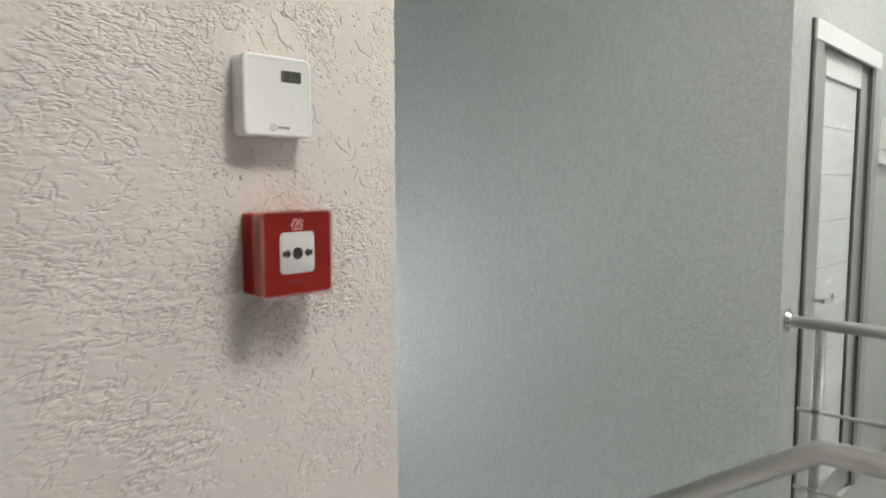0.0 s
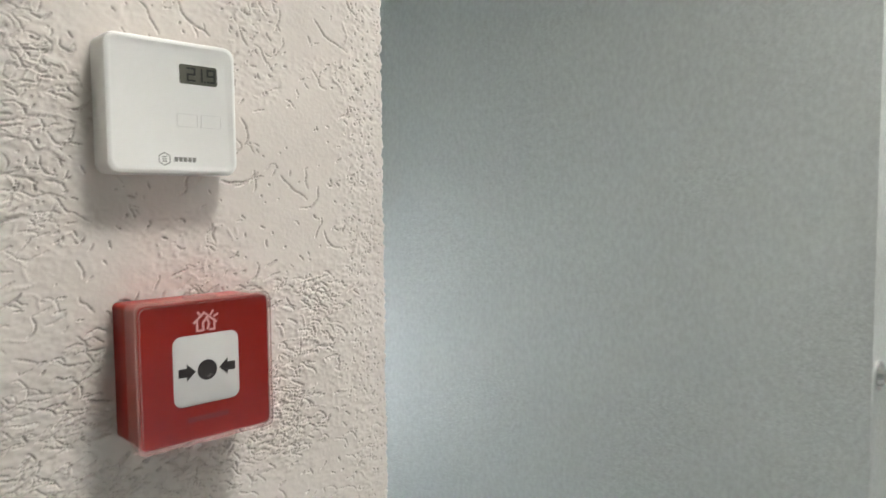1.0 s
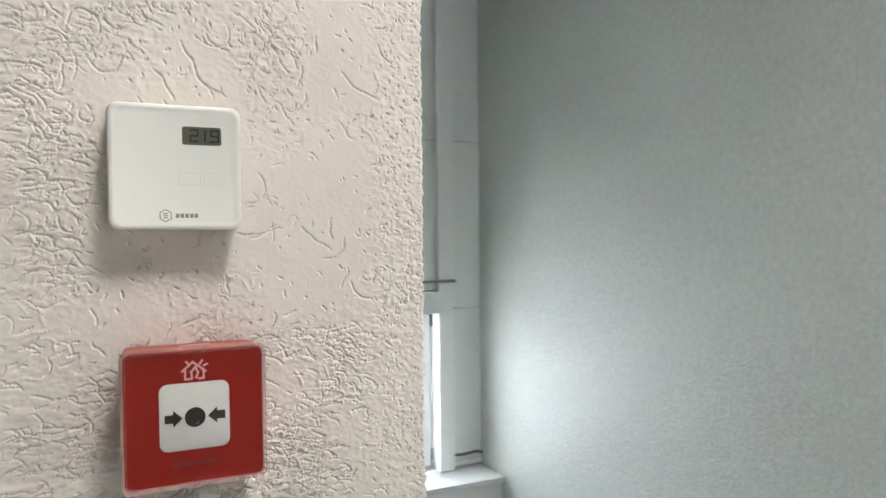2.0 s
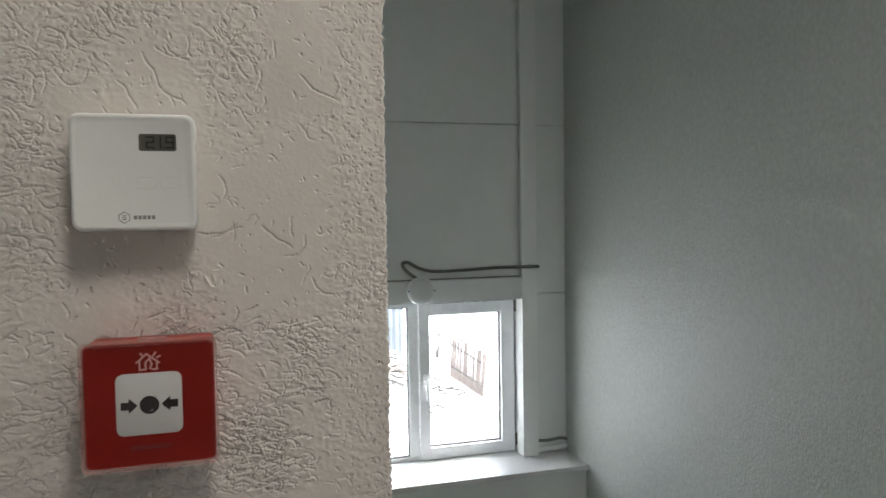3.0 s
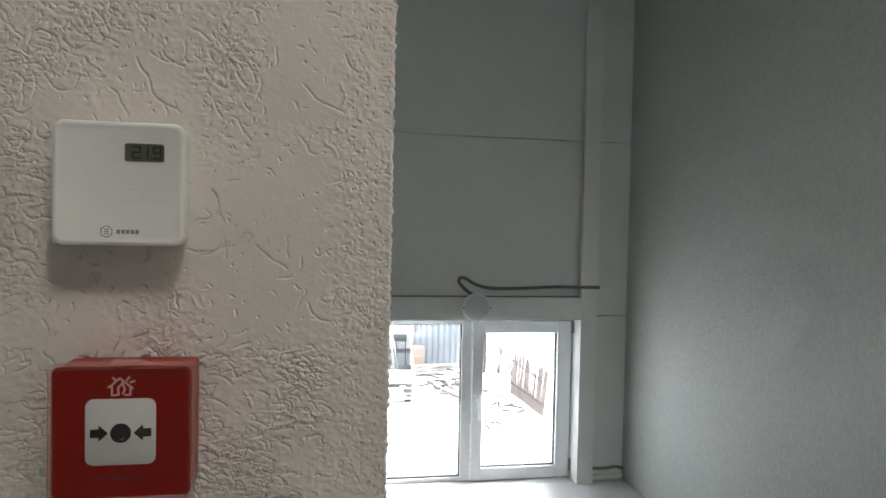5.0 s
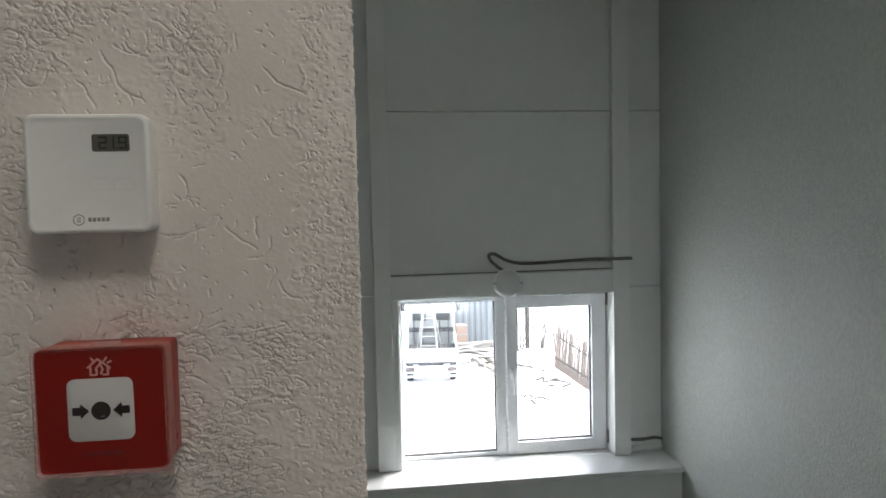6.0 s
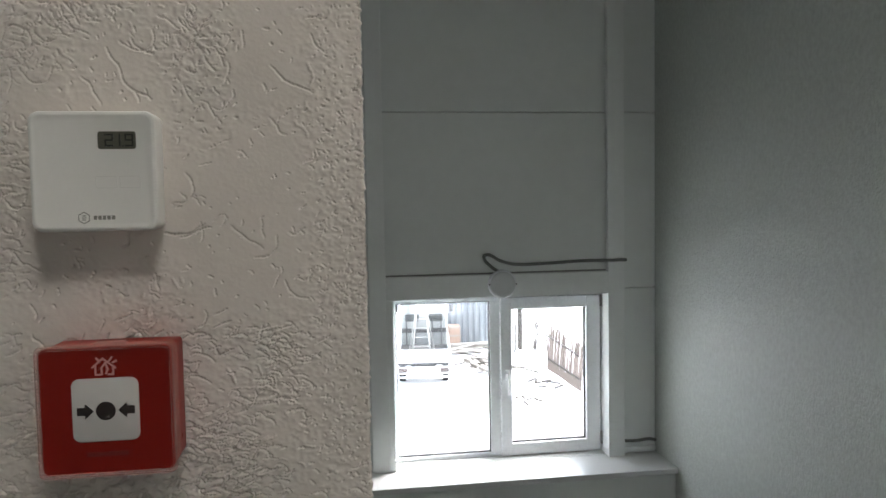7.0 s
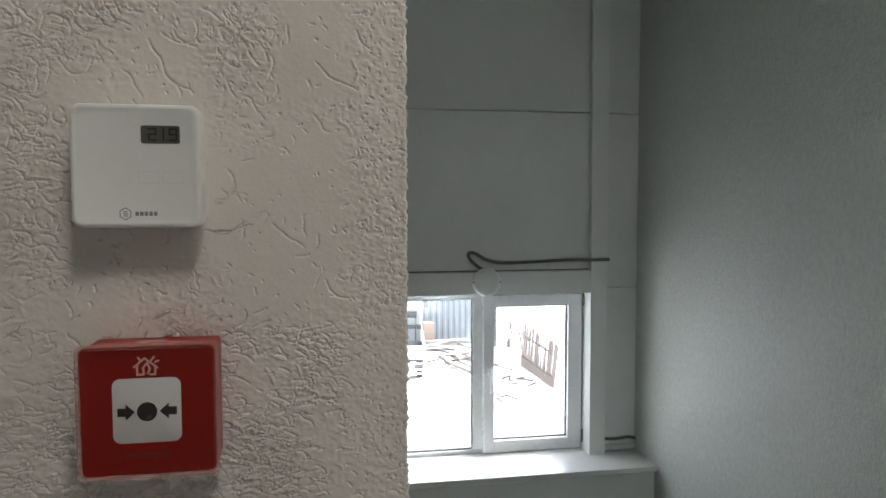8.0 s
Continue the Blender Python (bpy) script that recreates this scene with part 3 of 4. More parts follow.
# ---- room sensor ----
tx0, tx1, tz0, tz1, ty = -0.0552, 0.0465, 1.5010, 1.6020, -0.0267
sensor = thing("room_thermostat", (0, 0, 1.55), "white square room thermostat with a small display", "thermostat")
rim = lambda inset, r, y: [(x, y, z) for x, z in outline(tx0 + inset, tx1 - inset, tz0 + inset, tz1 - inset, r, 8)]  # noqa: E731
part("housing", loft(bmesh.new(), [rim(0.0004, 0.008, 0.001), rim(0.0004, 0.008, -0.004), rim(0.0, 0.009, -0.0045), rim(0.0, 0.009, ty + 0.004), rim(0.0008, 0.0085, ty + 0.0015), rim(0.0025, 0.0075, ty + 0.0005), rim(0.0040, 0.0068, ty + 0.0006),
                                   rim(0.0054, 0.0062, ty + 0.0012)]), WHITE_PLASTIC, sensor, smooth=True)
part("display", slab(bmesh.new(), outline(0.0, 0.0305, 1.5700, 1.5847, 0.002), ty - 0.0004 + 0.0012, ty + 0.002), LCD, sensor, "dark olive display")
SEGMENTS = {"2": "abged", "1": "bc", "9": "abcdfg"}


def digit(bm, which, x, z, w, h, t, y):
    """A seven-segment digit at its lower left corner."""
    bars = {"a": (0, w, h - t, h), "g": (0, w, h / 2 - t / 2, h / 2 + t / 2), "d": (0, w, 0, t), "f": (0, t, h / 2, h), "b": (w - t, w, h / 2, h), "e": (0, t, 0, h / 2), "c": (w - t, w, 0, h / 2)}
    for s in SEGMENTS[which]:
        x0, x1, z0, z1 = bars[s]
        box(bm, x + x0 + 0.0001, x + x1 - 0.0001, y - 0.0002, y, z + z0 + 0.0001, z + z1 - 0.0001)


bm = bmesh.new()
for which, x in (("2", 0.0055), ("1", 0.0113), ("9", 0.0216)):
    digit(bm, which, x, 1.5720, 0.0072, 0.0108, 0.0016, ty + 0.0006)
box(bm, 0.0195, 0.0208, ty + 0.0004, ty + 0.0006, 1.5720, 1.5733)
part("reading", bm, LCD_DIGIT, sensor, "black digits 21.9 on the display")
for x0, x1 in ((-0.003, 0.0138), (0.0162, 0.0330)):
    pts, inner = outline(x0, x1, 1.5372, 1.5474, 0.0014, 4), outline(x0 + 0.0005, x1 - 0.0005, 1.5377, 1.5469, 0.001, 4)
    part("button", loft(bmesh.new(), [[(x, ty + 0.0012, z) for x, z in pts], [(x, ty + 0.0009, z) for x, z in pts], [(x, ty + 0.0009, z) for x, z in inner], [(x, ty + 0.0011, z) for x, z in inner]], caps=False), FAINT, sensor, "faint touch button outline")
bm = bmesh.new()
hexa = lambda r: [(-0.0135 + r * math.sin(k * math.pi / 3), 1.5125 + r * math.cos(k * math.pi / 3)) for k in range(6)]  # noqa: E731
loft(bm, [[(x, ty + 0.0010, z) for x, z in hexa(0.0052)], [(x, ty + 0.0010, z) for x, z in hexa(0.0044)]], caps=False)
box(bm, -0.0152, -0.0118, ty + 0.0010, ty + 0.0012, 1.5138, 1.5146)
box(bm, -0.0152, -0.0118, ty + 0.0010, ty + 0.0012, 1.5121, 1.5129)
box(bm, -0.0152, -0.0118, ty + 0.0010, ty + 0.0012, 1.5104, 1.5112)
for k in range(5):
    box(bm, -0.0058 + k * 0.0036, -0.0031 + k * 0.0036, ty + 0.0010, ty + 0.0012, 1.5108, 1.5142)
part("maker_mark", bm, PRINT_GREY, sensor, "grey printed mark")

# ---- fire alarm call point with its clear cover ----
cx0, cx1, cz0, cz1, cy = -0.0480, 0.0578, 1.3000, 1.4065, -0.0476
alarm = thing("fire_call_point", (0.005, 0, 1.35), "red manual fire alarm call point under a clear cover", "fire alarm")
rim = lambda inset, r, y: [(x, y, z) for x, z in outline(cx0 + inset, cx1 - inset, cz0 + inset, cz1 - inset, r, 6)]  # noqa: E731
part("body", loft(bmesh.new(), [rim(0.0015, 0.004, -0.0005), rim(0.0012, 0.005, -0.024), rim(0.0015, 0.005, -0.0255), rim(0.0004, 0.006, cy + 0.003), rim(0.0007, 0.006, cy + 0.0006), rim(0.0011, 0.005, cy)]), RED, alarm, smooth=True)
qx0, qx1, qz0, qz1 = -0.0223, 0.0304, 1.3277, 1.3806
part("press_plate", loft(bmesh.new(), [[(x, cy + 0.001, z) for x, z in outline(qx0, qx1, qz0, qz1, 0.0065)], [(x, cy - 0.0002, z) for x, z in outline(qx0, qx1, qz0, qz1, 0.0065)], [(x, cy - 0.0005, z) for x, z in outline(qx0 + 0.0006, qx1 - 0.0006, qz0 + 0.0006, qz1 - 0.0006, 0.006)]]), PLATE, alarm, "white press plate", smooth=True)
py = cy - 0.0005
part("dot", slab(bmesh.new(), [(0.0041 + 0.0078 * math.cos(a * math.tau / 32), 1.3532 + 0.0078 * math.sin(a * math.tau / 32)) for a in range(32)], py - 0.0003, py), BLACK, alarm, "black printed dot")
arrow = [(-0.0185, 1.3500), (-0.0122, 1.3500), (-0.0122, 1.3468), (-0.0052, 1.3533), (-0.0122, 1.3598), (-0.0122, 1.3566), (-0.0185, 1.3566)]
part("arrow", slab(bmesh.new(), arrow, py - 0.0003, py), BLACK, alarm, "black printed arrow")
part("arrow", slab(bmesh.new(), [(0.0085 - x, z) for x, z in arrow[::-1]], py - 0.0003, py), BLACK, alarm, "black printed arrow")


def strokes(lines, w, y0, y1):
    """Printed lines of width w in the x z plane."""
    out = bmesh.new()
    for (ax, az), (bx, bz) in lines:
        d = Vector((bx - ax, bz - az)).normalized() * w / 2
        slab(out, [(ax - d.x + d.y, az - d.y - d.x), (bx + d.x + d.y, bz + d.y - d.x), (bx + d.x - d.y, bz + d.y + d.x), (ax - d.x - d.y, az - d.y + d.x)], y0, y1)
    return out


part("dot_mark", strokes([((0.0040, 1.3482), (0.0064, 1.3482)), ((0.0064, 1.3482), (0.0064, 1.3500))], 0.0006, py - 0.0005, py - 0.0002), PRINT_GREY, alarm, "small grey mark")
house = [((-0.0028, 1.3835), (-0.0028, 1.3905)), ((-0.0050, 1.3898), (0.0030, 1.3968)), ((0.0042, 1.3958), (0.0125, 1.3890)), ((0.0110, 1.3835), (0.0110, 1.3905)), ((-0.0028, 1.3835), (0.0012, 1.3835)), ((0.0075, 1.3835), (0.0110, 1.3835)),
         ((0.0022, 1.3840), (0.0018, 1.3890)), ((0.0018, 1.3890), (0.0050, 1.3930)), ((0.0050, 1.3930), (0.0068, 1.3880)), ((0.0068, 1.3880), (0.0055, 1.3845)), ((0.0082, 1.3950), (0.0100, 1.3975)), ((0.0112, 1.3935), (0.0135, 1.3945)), ((-0.0005, 1.3955), (-0.0018, 1.3972))]
part("fire_symbol", strokes(house, 0.0016, cy - 0.0003, cy + 0.0002), PINK, alarm, "pale pink printed house and flame")
bm = bmesh.new()
for k in range(9):
    box(bm, -0.0120 + k * 0.0037, -0.0090 + k * 0.0037, cy - 0.0003, cy + 0.0002, 1.3150, 1.3188)
part("lettering", bm, DARK_RED, alarm, "dark unreadable print")
cov = cy - 0.0016
cover = part("cover", loft(bmesh.new(), [rim(-0.0002, 0.006, -0.027), rim(-0.0020, 0.006, cov + 0.002), rim(-0.0010, 0.0055, cov), rim(0.0008, 0.005, cov + 0.0008), rim(0.0000, 0.0052, cov + 0.0016), rim(0.0006, 0.005, -0.027)], caps=False), CLEAR_SIDE_SHEEN, alarm, "clear cover rim with painted pink sheen", smooth=True)
# thin pale loops stand in for the glints along the cover's edges
highlight_lines = bmesh.new()
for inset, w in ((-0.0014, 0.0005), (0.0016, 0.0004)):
    loft(highlight_lines, [rim(inset, 0.0055, cov + 0.0014), rim(inset, 0.0055, cov - 0.0004), rim(inset + w, 0.005, cov - 0.0004), rim(inset + w, 0.005, cov + 0.0014)], caps=False)
part("cover_highlight", highlight_lines, CLEAR_HIGHLIGHT, cover, "painted pale highlight lines round the clear cover")
part("cover_face", loft(bmesh.new(), [rim(0.0012, 0.005, cov + 0.0005), rim(0.0012, 0.005, cov + 0.0001)]), CLEAR, cover, "clear cover face")
part("cover_tab", boxed(-0.006, 0.018, -0.040, -0.030, cz1 - 0.0005, cz1 + 0.0022, 0.0008), CLEAR_HIGHLIGHT, alarm, "clear latch tab")

# ---- stainless railings ----
RAIL = 0.95
far = thing("landing_railing", (2.147, -0.1, 0), "brushed stainless railing by the door, fixed to the wall", "railing")
part("handrail", rod(bmesh.new(), (2.147, Y_DOOR - 0.006, RAIL), (2.147, -3.3, RAIL), 0.0215, 24), STEEL, far, smooth=True)
bm = rod(bmesh.new(), (2.147, Y_DOOR, RAIL), (2.147, Y_DOOR - 0.006, RAIL), 0.045, 32)
rod(bm, (2.147, Y_DOOR - 0.006, RAIL), (2.147, Y_DOOR - 0.020, RAIL), 0.034, 32, 0.026)
part("wall_flange", bm, CHROME, far, "polished wall flange", smooth=True)
for y in (-0.105, -1.15, -2.2, -3.2):
    part("post", rod(bmesh.new(), (2.147, y, 0), (2.147, y, RAIL - 0.015), 0.019, 20), STEEL, far, smooth=True)
    part("foot_flange", rod(bmesh.new(), (2.147, y, 0), (2.147, y, 0.012), 0.045, 24, 0.036), CHROME, far, smooth=True)
for z in (0.645, 0.36):
    part("rail_rod", rod(bmesh.new(), (2.122, -0.045, z), (2.122, -3.3, z), 0.007, 12), STEEL, far, smooth=True)
    for y in (-0.105, -1.15, -2.2, -3.2):
        part("rod_holder", rod(bmesh.new(), (2.122, y - 0.014, z), (2.122, y + 0.014, z), 0.0115, 14), CHROME, far, smooth=True)
near = thing("stair_railing", (0.87, -1.0, 0), "brushed stainless stair railing, bending down the flight", "railing")
NX, NY, SL = 0.87, -0.445, 0.65
part("handrail", tube(bmesh.new(), [(NX, -3.3, RAIL), (NX, -1.5, RAIL), (NX, NY - 0.012, RAIL), (NX, NY + 0.010, RAIL - 0.006), (NX, NY + 0.6, RAIL - 0.6 * SL), (NX, 2.2, RAIL - (2.2 - NY) * SL)], 0.0225, 24), STEEL, near, smooth=True)
for y in (-1.1, -2.2, -3.2):
    part("post", rod(bmesh.new(), (NX - 0.03, y, -0.012), (NX - 0.03, y, RAIL - 0.01), 0.019, 20), STEEL, near, smooth=True)
for k in (3, 7):
    y = -0.40 + 0.26 * (k + 0.5)
    part("post", rod(bmesh.new(), (NX - 0.03, y, -0.165 * (k + 1)), (NX - 0.03, y, RAIL - (y - NY) * SL - 0.01), 0.019, 20), STEEL, near, smooth=True)

# ---- door ----
door = thing("door_1", (2.8, Y_DOOR, 0), "closed grey veneer interior door with tall frosted panes", "door", kind="structure")
A0, A1, ATOP = 2.300, 3.307, 2.035
part("casing", boxed(A0, D0 + 0.012, Y_DOOR - 0.016, Y_DOOR - 0.001, 0, ATOP - 0.0755, 0.003), DOOR, door)
part("casing", boxed(D1 - 0.012, A1, Y_DOOR - 0.016, Y_DOOR - 0.001, 0, ATOP - 0.0755, 0.003), DOOR, door)
part("casing", boxed(A0, A1, Y_DOOR - 0.018, Y_DOOR - 0.001, ATOP - 0.075, ATOP, 0.003), DOOR_WHITE, door)
part("jamb", boxed(D0, D0 + 0.02, Y_DOOR, Y_DOOR + 0.12, 0, DTOP - 0.0205), DOOR, door)
part("jamb", boxed(D1 - 0.02, D1, Y_DOOR, Y_DOOR + 0.12, 0, DTOP - 0.0205), DOOR, door)
part("jamb", boxed(D0, D1, Y_DOOR, Y_DOOR + 0.12, DTOP - 0.02, DTOP), DOOR, door)
# dark strips draw the shade at the casing side and door gaps
part("casing_shade", boxed(A0 - 0.014, A0 - 0.0005, Y_DOOR - 0.010, Y_DOOR - 0.001, 0, ATOP - 0.002, 0.002), DOOR_SHADE, door, "dark strip painting the shaded side of the casing")
part("door_gap_shade", boxed(D0 + 0.0205, D1 - 0.0205, Y_DOOR - 0.004, Y_DOOR + 0.004, DTOP - 0.030, DTOP - 0.0205), DOOR_SHADE, door, "dark strip painting the shaded door gap")
part("door_gap_shade", boxed(D1 - 0.034, D1 - 0.0205, Y_DOOR - 0.004, Y_DOOR + 0.004, 0.01, DTOP - 0.0305), DOOR_SHADE, door, "dark strip painting the shaded door gap")
L0, L1, LT, LY = D0 + 0.023, D1 - 0.023, DTOP - 0.024, Y_DOOR + 0.012
G0, G1 = L0 + 0.125, L1 - 0.125
part("stile", boxed(L0, G0, LY, LY + 0.038, 0.008, LT, 0.002), DOOR, door)
part("stile", boxed(G1, L1, LY, LY + 0.038, 0.008, LT, 0.002), DOOR, door)
part("rail", boxed(G0 + 0.0005, G1 - 0.0005, LY, LY + 0.038, LT - 0.105, LT, 0.002), DOOR_WHITE, door)
part("rail", boxed(G0 + 0.0005, G1 - 0.0005, LY, LY + 0.038, 0.008, 0.14, 0.002), DOOR, door)
zs = [0.14 + (LT - 0.105 - 0.14) * k / 9 for k in range(10)]
for z0, z1 in zip(zs, zs[1:]):
    part("pane", boxed(G0 + 0.001, G1 - 0.001, LY + 0.012, LY + 0.024, z0 + 0.0008, z1 - 0.0008, 0.0006, 1), FROSTED, door)
# dark strip draws the shaded bevel at the pane's right edge
part("bevel_shade", boxed(G1 - 0.022, G1 - 0.0005, LY + 0.002, LY + 0.0115, 0.141, LT - 0.106), DOOR_SHADE, door, "dark strip painting the shaded stile bevel")
hz = 0.985
bm = rod(bmesh.new(), (L0 + 0.055, LY, hz), (L0 + 0.055, LY - 0.010, hz), 0.026, 28)
rod(bm, (L0 + 0.055, LY - 0.010, hz), (L0 + 0.055, LY - 0.045, hz), 0.009, 14)
tube(bm, spline([(L0 + 0.045, LY - 0.048, hz), (L0 + 0.09, LY - 0.052, hz - 0.002), (L0 + 0.14, LY - 0.05, hz - 0.008), (L0 + 0.175, LY - 0.046, hz + 0.010)], 16), 0.0095)
part("door_handle", bm, CHROME, door, "polished lever handle", smooth=True)
sign = thing("wall_notice_box", (3.49, Y_DOOR, 1.63), "white wall box beside the door", "wall box")
part("body", boxed(3.405, 3.575, Y_DOOR - 0.045, Y_DOOR, 1.60, 1.75, 0.006), WHITE_PLASTIC, sign)
part("lower_body", boxed(3.405, 3.575, Y_DOOR - 0.03, Y_DOOR, 1.53, 1.596, 0.006), WHITE_PLASTIC, sign)
part("lens", boxed(3.4035, 3.42, Y_DOOR - 0.047, Y_DOOR - 0.03, 1.61, 1.655, 0.004), BLACK, sign, "dark lens")

# ---- ceiling lights of the landing ----
for x, y in ((0.42, -0.98), (2.85, -0.95)):
    lit = thing("ceiling_light", (x, y, CEIL), "square lit ceiling panel light", "ceiling light", "ceiling lights")
    part("light_frame", boxed(x - 0.24, x + 0.24, y - 0.24, y + 0.24, CEIL - 0.012, CEIL - 0.001), TRIM, lit)
    part("diffuser", boxed(x - 0.225, x + 0.225, y - 0.225, y + 0.225, CEIL - 0.016, CEIL - 0.0125), LIGHT_PANEL, lit, "lit diffuser")

# ---- outside: snowy yard ----
GROUND = -4.12
bm = bmesh.new()
n, half = 90, 45.0
grid = [[bm.verts.new((5 + (i / n * 2 - 1) * half, 30 + (j / n * 2 - 1) * half, GROUND + 0.16 * (noise.noise((i * 0.31, j * 0.31, 0)) + 0.5 * noise.noise((i * 0.9, j * 0.9, 3))) * min(1, i / 6, (n - i) / 6, j / 6, (n - j) / 6))) for j in range(n + 1)] for i in range(n + 1)]
for i in range(n):
    for j in range(n):
        bm.faces.new((grid[i][j], grid[i + 1][j], grid[i + 1][j + 1], grid[i][j + 1]))
far_at = 900
corners = [bm.verts.new((x, y, GROUND)) for x, y in ((-far_at, -far_at), (far_at, -far_at), (far_at, far_at), (-far_at, far_at))]
inner = [[grid[i][0] for i in range(n + 1)], [grid[n][j] for j in range(n + 1)], [grid[i][n] for i in range(n, -1, -1)], [grid[0][j] for j in range(n, -1, -1)]]
for k in range(4):
    bm.faces.new((corners[k], corners[(k + 1) % 4], *inner[k][::-1]))
tagged(put("ground", bm, SNOW, True), "snow-covered yard", "ground", kind="structure")

# truck seen from behind, its axes: x across, y ahead
truck = thing("flatbed_truck", (2.63, 21.35, GROUND), "white flatbed truck parked in the snow, seen from behind", "truck", turn=-7)


def own(name, bm, mat, label="", smooth=False, parent=None):
    return part(name, bm, mat, parent or truck, label, smooth, local=True)


own("tailgate", boxed(-0.86, 0.86, 0, 0.04, 0.78, 1.20, 0.012), TRUCK_WHITE)
own("side_board", boxed(-0.86, -0.82, 0.045, 2.9, 0.78, 1.20, 0.01), TRUCK_WHITE)
own("side_board", boxed(0.82, 0.86, 0.045, 2.9, 0.78, 1.20, 0.01), TRUCK_WHITE)
own("bed", boxed(-0.815, 0.815, 0.045, 2.9, 0.70, 0.80), TRUCK_DARK, "dark truck bed")
own("chassis", boxed(-0.4, 0.4, 0.1, 4.6, 0.45, 0.69), TRUCK_DARK, "dark chassis")
bumper = own("bumper", boxed(-0.84, 0.84, -0.02, 0.05, 0.42, 0.66, 0.03, 3), TRUCK_WHITE)
own("bumper_bar", boxed(-0.84, 0.84, -0.04, 0.04, 0.30, 0.35, 0.012), TRUCK_WHITE)
own("number_plate", boxed(-0.26, 0.26, -0.035, -0.021, 0.49, 0.60, 0.006), PLATE)
bm = bmesh.new()
for k in range(7):
    box(bm, -0.22 + k * 0.066, -0.18 + k * 0.066, -0.037, -0.0352, 0.515, 0.575)
own("plate_bars", bm, BLACK, "dark bars")
for s in (-1, 1):
    own("tail_lamp", boxed(s * 0.66 - 0.14, s * 0.66 + 0.14, -0.04, -0.018, 0.48, 0.62, 0.02, 3), LAMP_RED, "faded tail lamp")
    own("reflector", boxed(s * 0.33 - 0.02, s * 0.33 + 0.02, -0.035, -0.019, 0.48, 0.60, 0.004), TRUCK_DARK)
    for y in (0.9, 3.9):
        wheel = own("wheel", rod(bmesh.new(), (s * 0.60, y, 0.33), (s * 0.80, y, 0.33), 0.33, 28), TYRE, "black wheel", True)
        own("rim", rod(bmesh.new(), (s * 0.79, y, 0.33), (s * 0.815, y, 0.33), 0.19, 20), ALUMINIUM, "", True, wheel)
    tube_bm = tube(bmesh.new(), spline([(s * 0.84, 3.6, 1.75), (s * 0.98, 3.55, 1.85), (s * 1.0, 3.55, 1.95)], 8), 0.012, 8)
    box(tube_bm, s * 1.0 - 0.07, s * 1.0 + 0.07, 3.50, 3.56, 1.90, 2.15, 0.02)
    own("mirror", tube_bm, TRUCK_DARK, "dark wing mirror")
bm = boxed(-0.84, 0.84, 3.0, 4.6, 0.60, 2.30, 0.09, 3)
own("cab", bm, TRUCK_GREY, "grey dusty cab")
for x in (-0.42, 0.42):
    own("cab_window", boxed(x - 0.25, x + 0.25, 2.955, 3.0, 1.63, 1.90, 0.02, 3), TRUCK_GLASS, "dark rear cab window")
own("cab_band", boxed(-0.80, 0.80, 2.975, 3.0, 1.22, 1.38, 0.005), TRUCK_DARK, "dark lower band")
for x in (-0.62, -0.30, 0.30, 0.62):
    own("rack_bar", rod(bmesh.new(), (x, 2.93, 0.8), (x, 2.93, 1.75), 0.018, 8), TRUCK_DARK, "dark rack bar behind the cab")
ladder = thing("step_ladder", (2.68, 22.35, GROUND + 0.80), "aluminium step ladder standing on the truck bed", "ladder", turn=-7)
for s in (-1, 1):
    part("stile", tube(bmesh.new(), [(s * 0.30, 0, 0.0), (s * 0.12, 0.45, 1.75)], 0.026, 8), ALUMINIUM, ladder, local=True)
    part("back_leg", tube(bmesh.new(), [(s * 0.42, 0.95, 0.0), (s * 0.13, 0.50, 1.75)], 0.02, 8), ALUMINIUM, ladder, local=True)
for k in range(1, 6):
    u = k / 6
    w = 0.30 + (0.12 - 0.30) * u
    part("step", boxed(-w, w, 0.45 * u - 0.04, 0.45 * u + 0.04, 1.75 * u - 0.012, 1.75 * u + 0.012), ALUMINIUM, ladder, local=True)

# sheet-metal fence behind the truck
fence = thing("sheet_metal_fence", (5.0, 27.2, GROUND), "blue-grey profiled sheet metal fence", "fence")
bm = bmesh.new()
xs, top, low = [], [], []
x, k = 3.2, 0
while x < 6.45:
    y = 27.2 + (0.0 if k % 4 in (0, 1) else 0.035)
    top.append(bm.verts.new((x, y, GROUND + 2.6)))
    low.append(bm.verts.new((x, y, GROUND + 0.02)))
    x += 0.09 if k % 2 == 0 else 0.03
    k += 1
for a in range(len(top) - 1):
    bm.faces.new((low[a], low[a + 1], top[a + 1], top[a]))
box(bm, 3.2, x - 0.06, 27.25, 27.262, GROUND + 0.02, GROUND + 2.6)
part("sheet", bm, SHEET, fence)
for x in (3.3, 4.9, 6.4):
    part("post", boxed(x - 0.03, x + 0.03, 27.26, 27.32, GROUND - 0.2, GROUND + 2.6), SHEET, fence)

# crate and timber piles
crate = thing("plywood_crate", (4.42, 26.6, GROUND), "orange plywood crate on a pallet beside the truck", "crate")
part("body", boxed(4.22, 4.64, 26.4, 26.9, GROUND + 0.28, GROUND + 1.05, 0.01), PLY, crate)
part("pallet", boxed(4.1, 4.8, 26.3, 27.0, GROUND - 0.05, GROUND + 0.279, 0.01), RAW_WOOD, crate)
for z in (0.32, 0.65, 0.97):
    part("batten", boxed(4.20, 4.66, 26.37, 26.399, GROUND + z, GROUND + z + 0.06), RAW_WOOD, crate)
rng = random.Random(4)


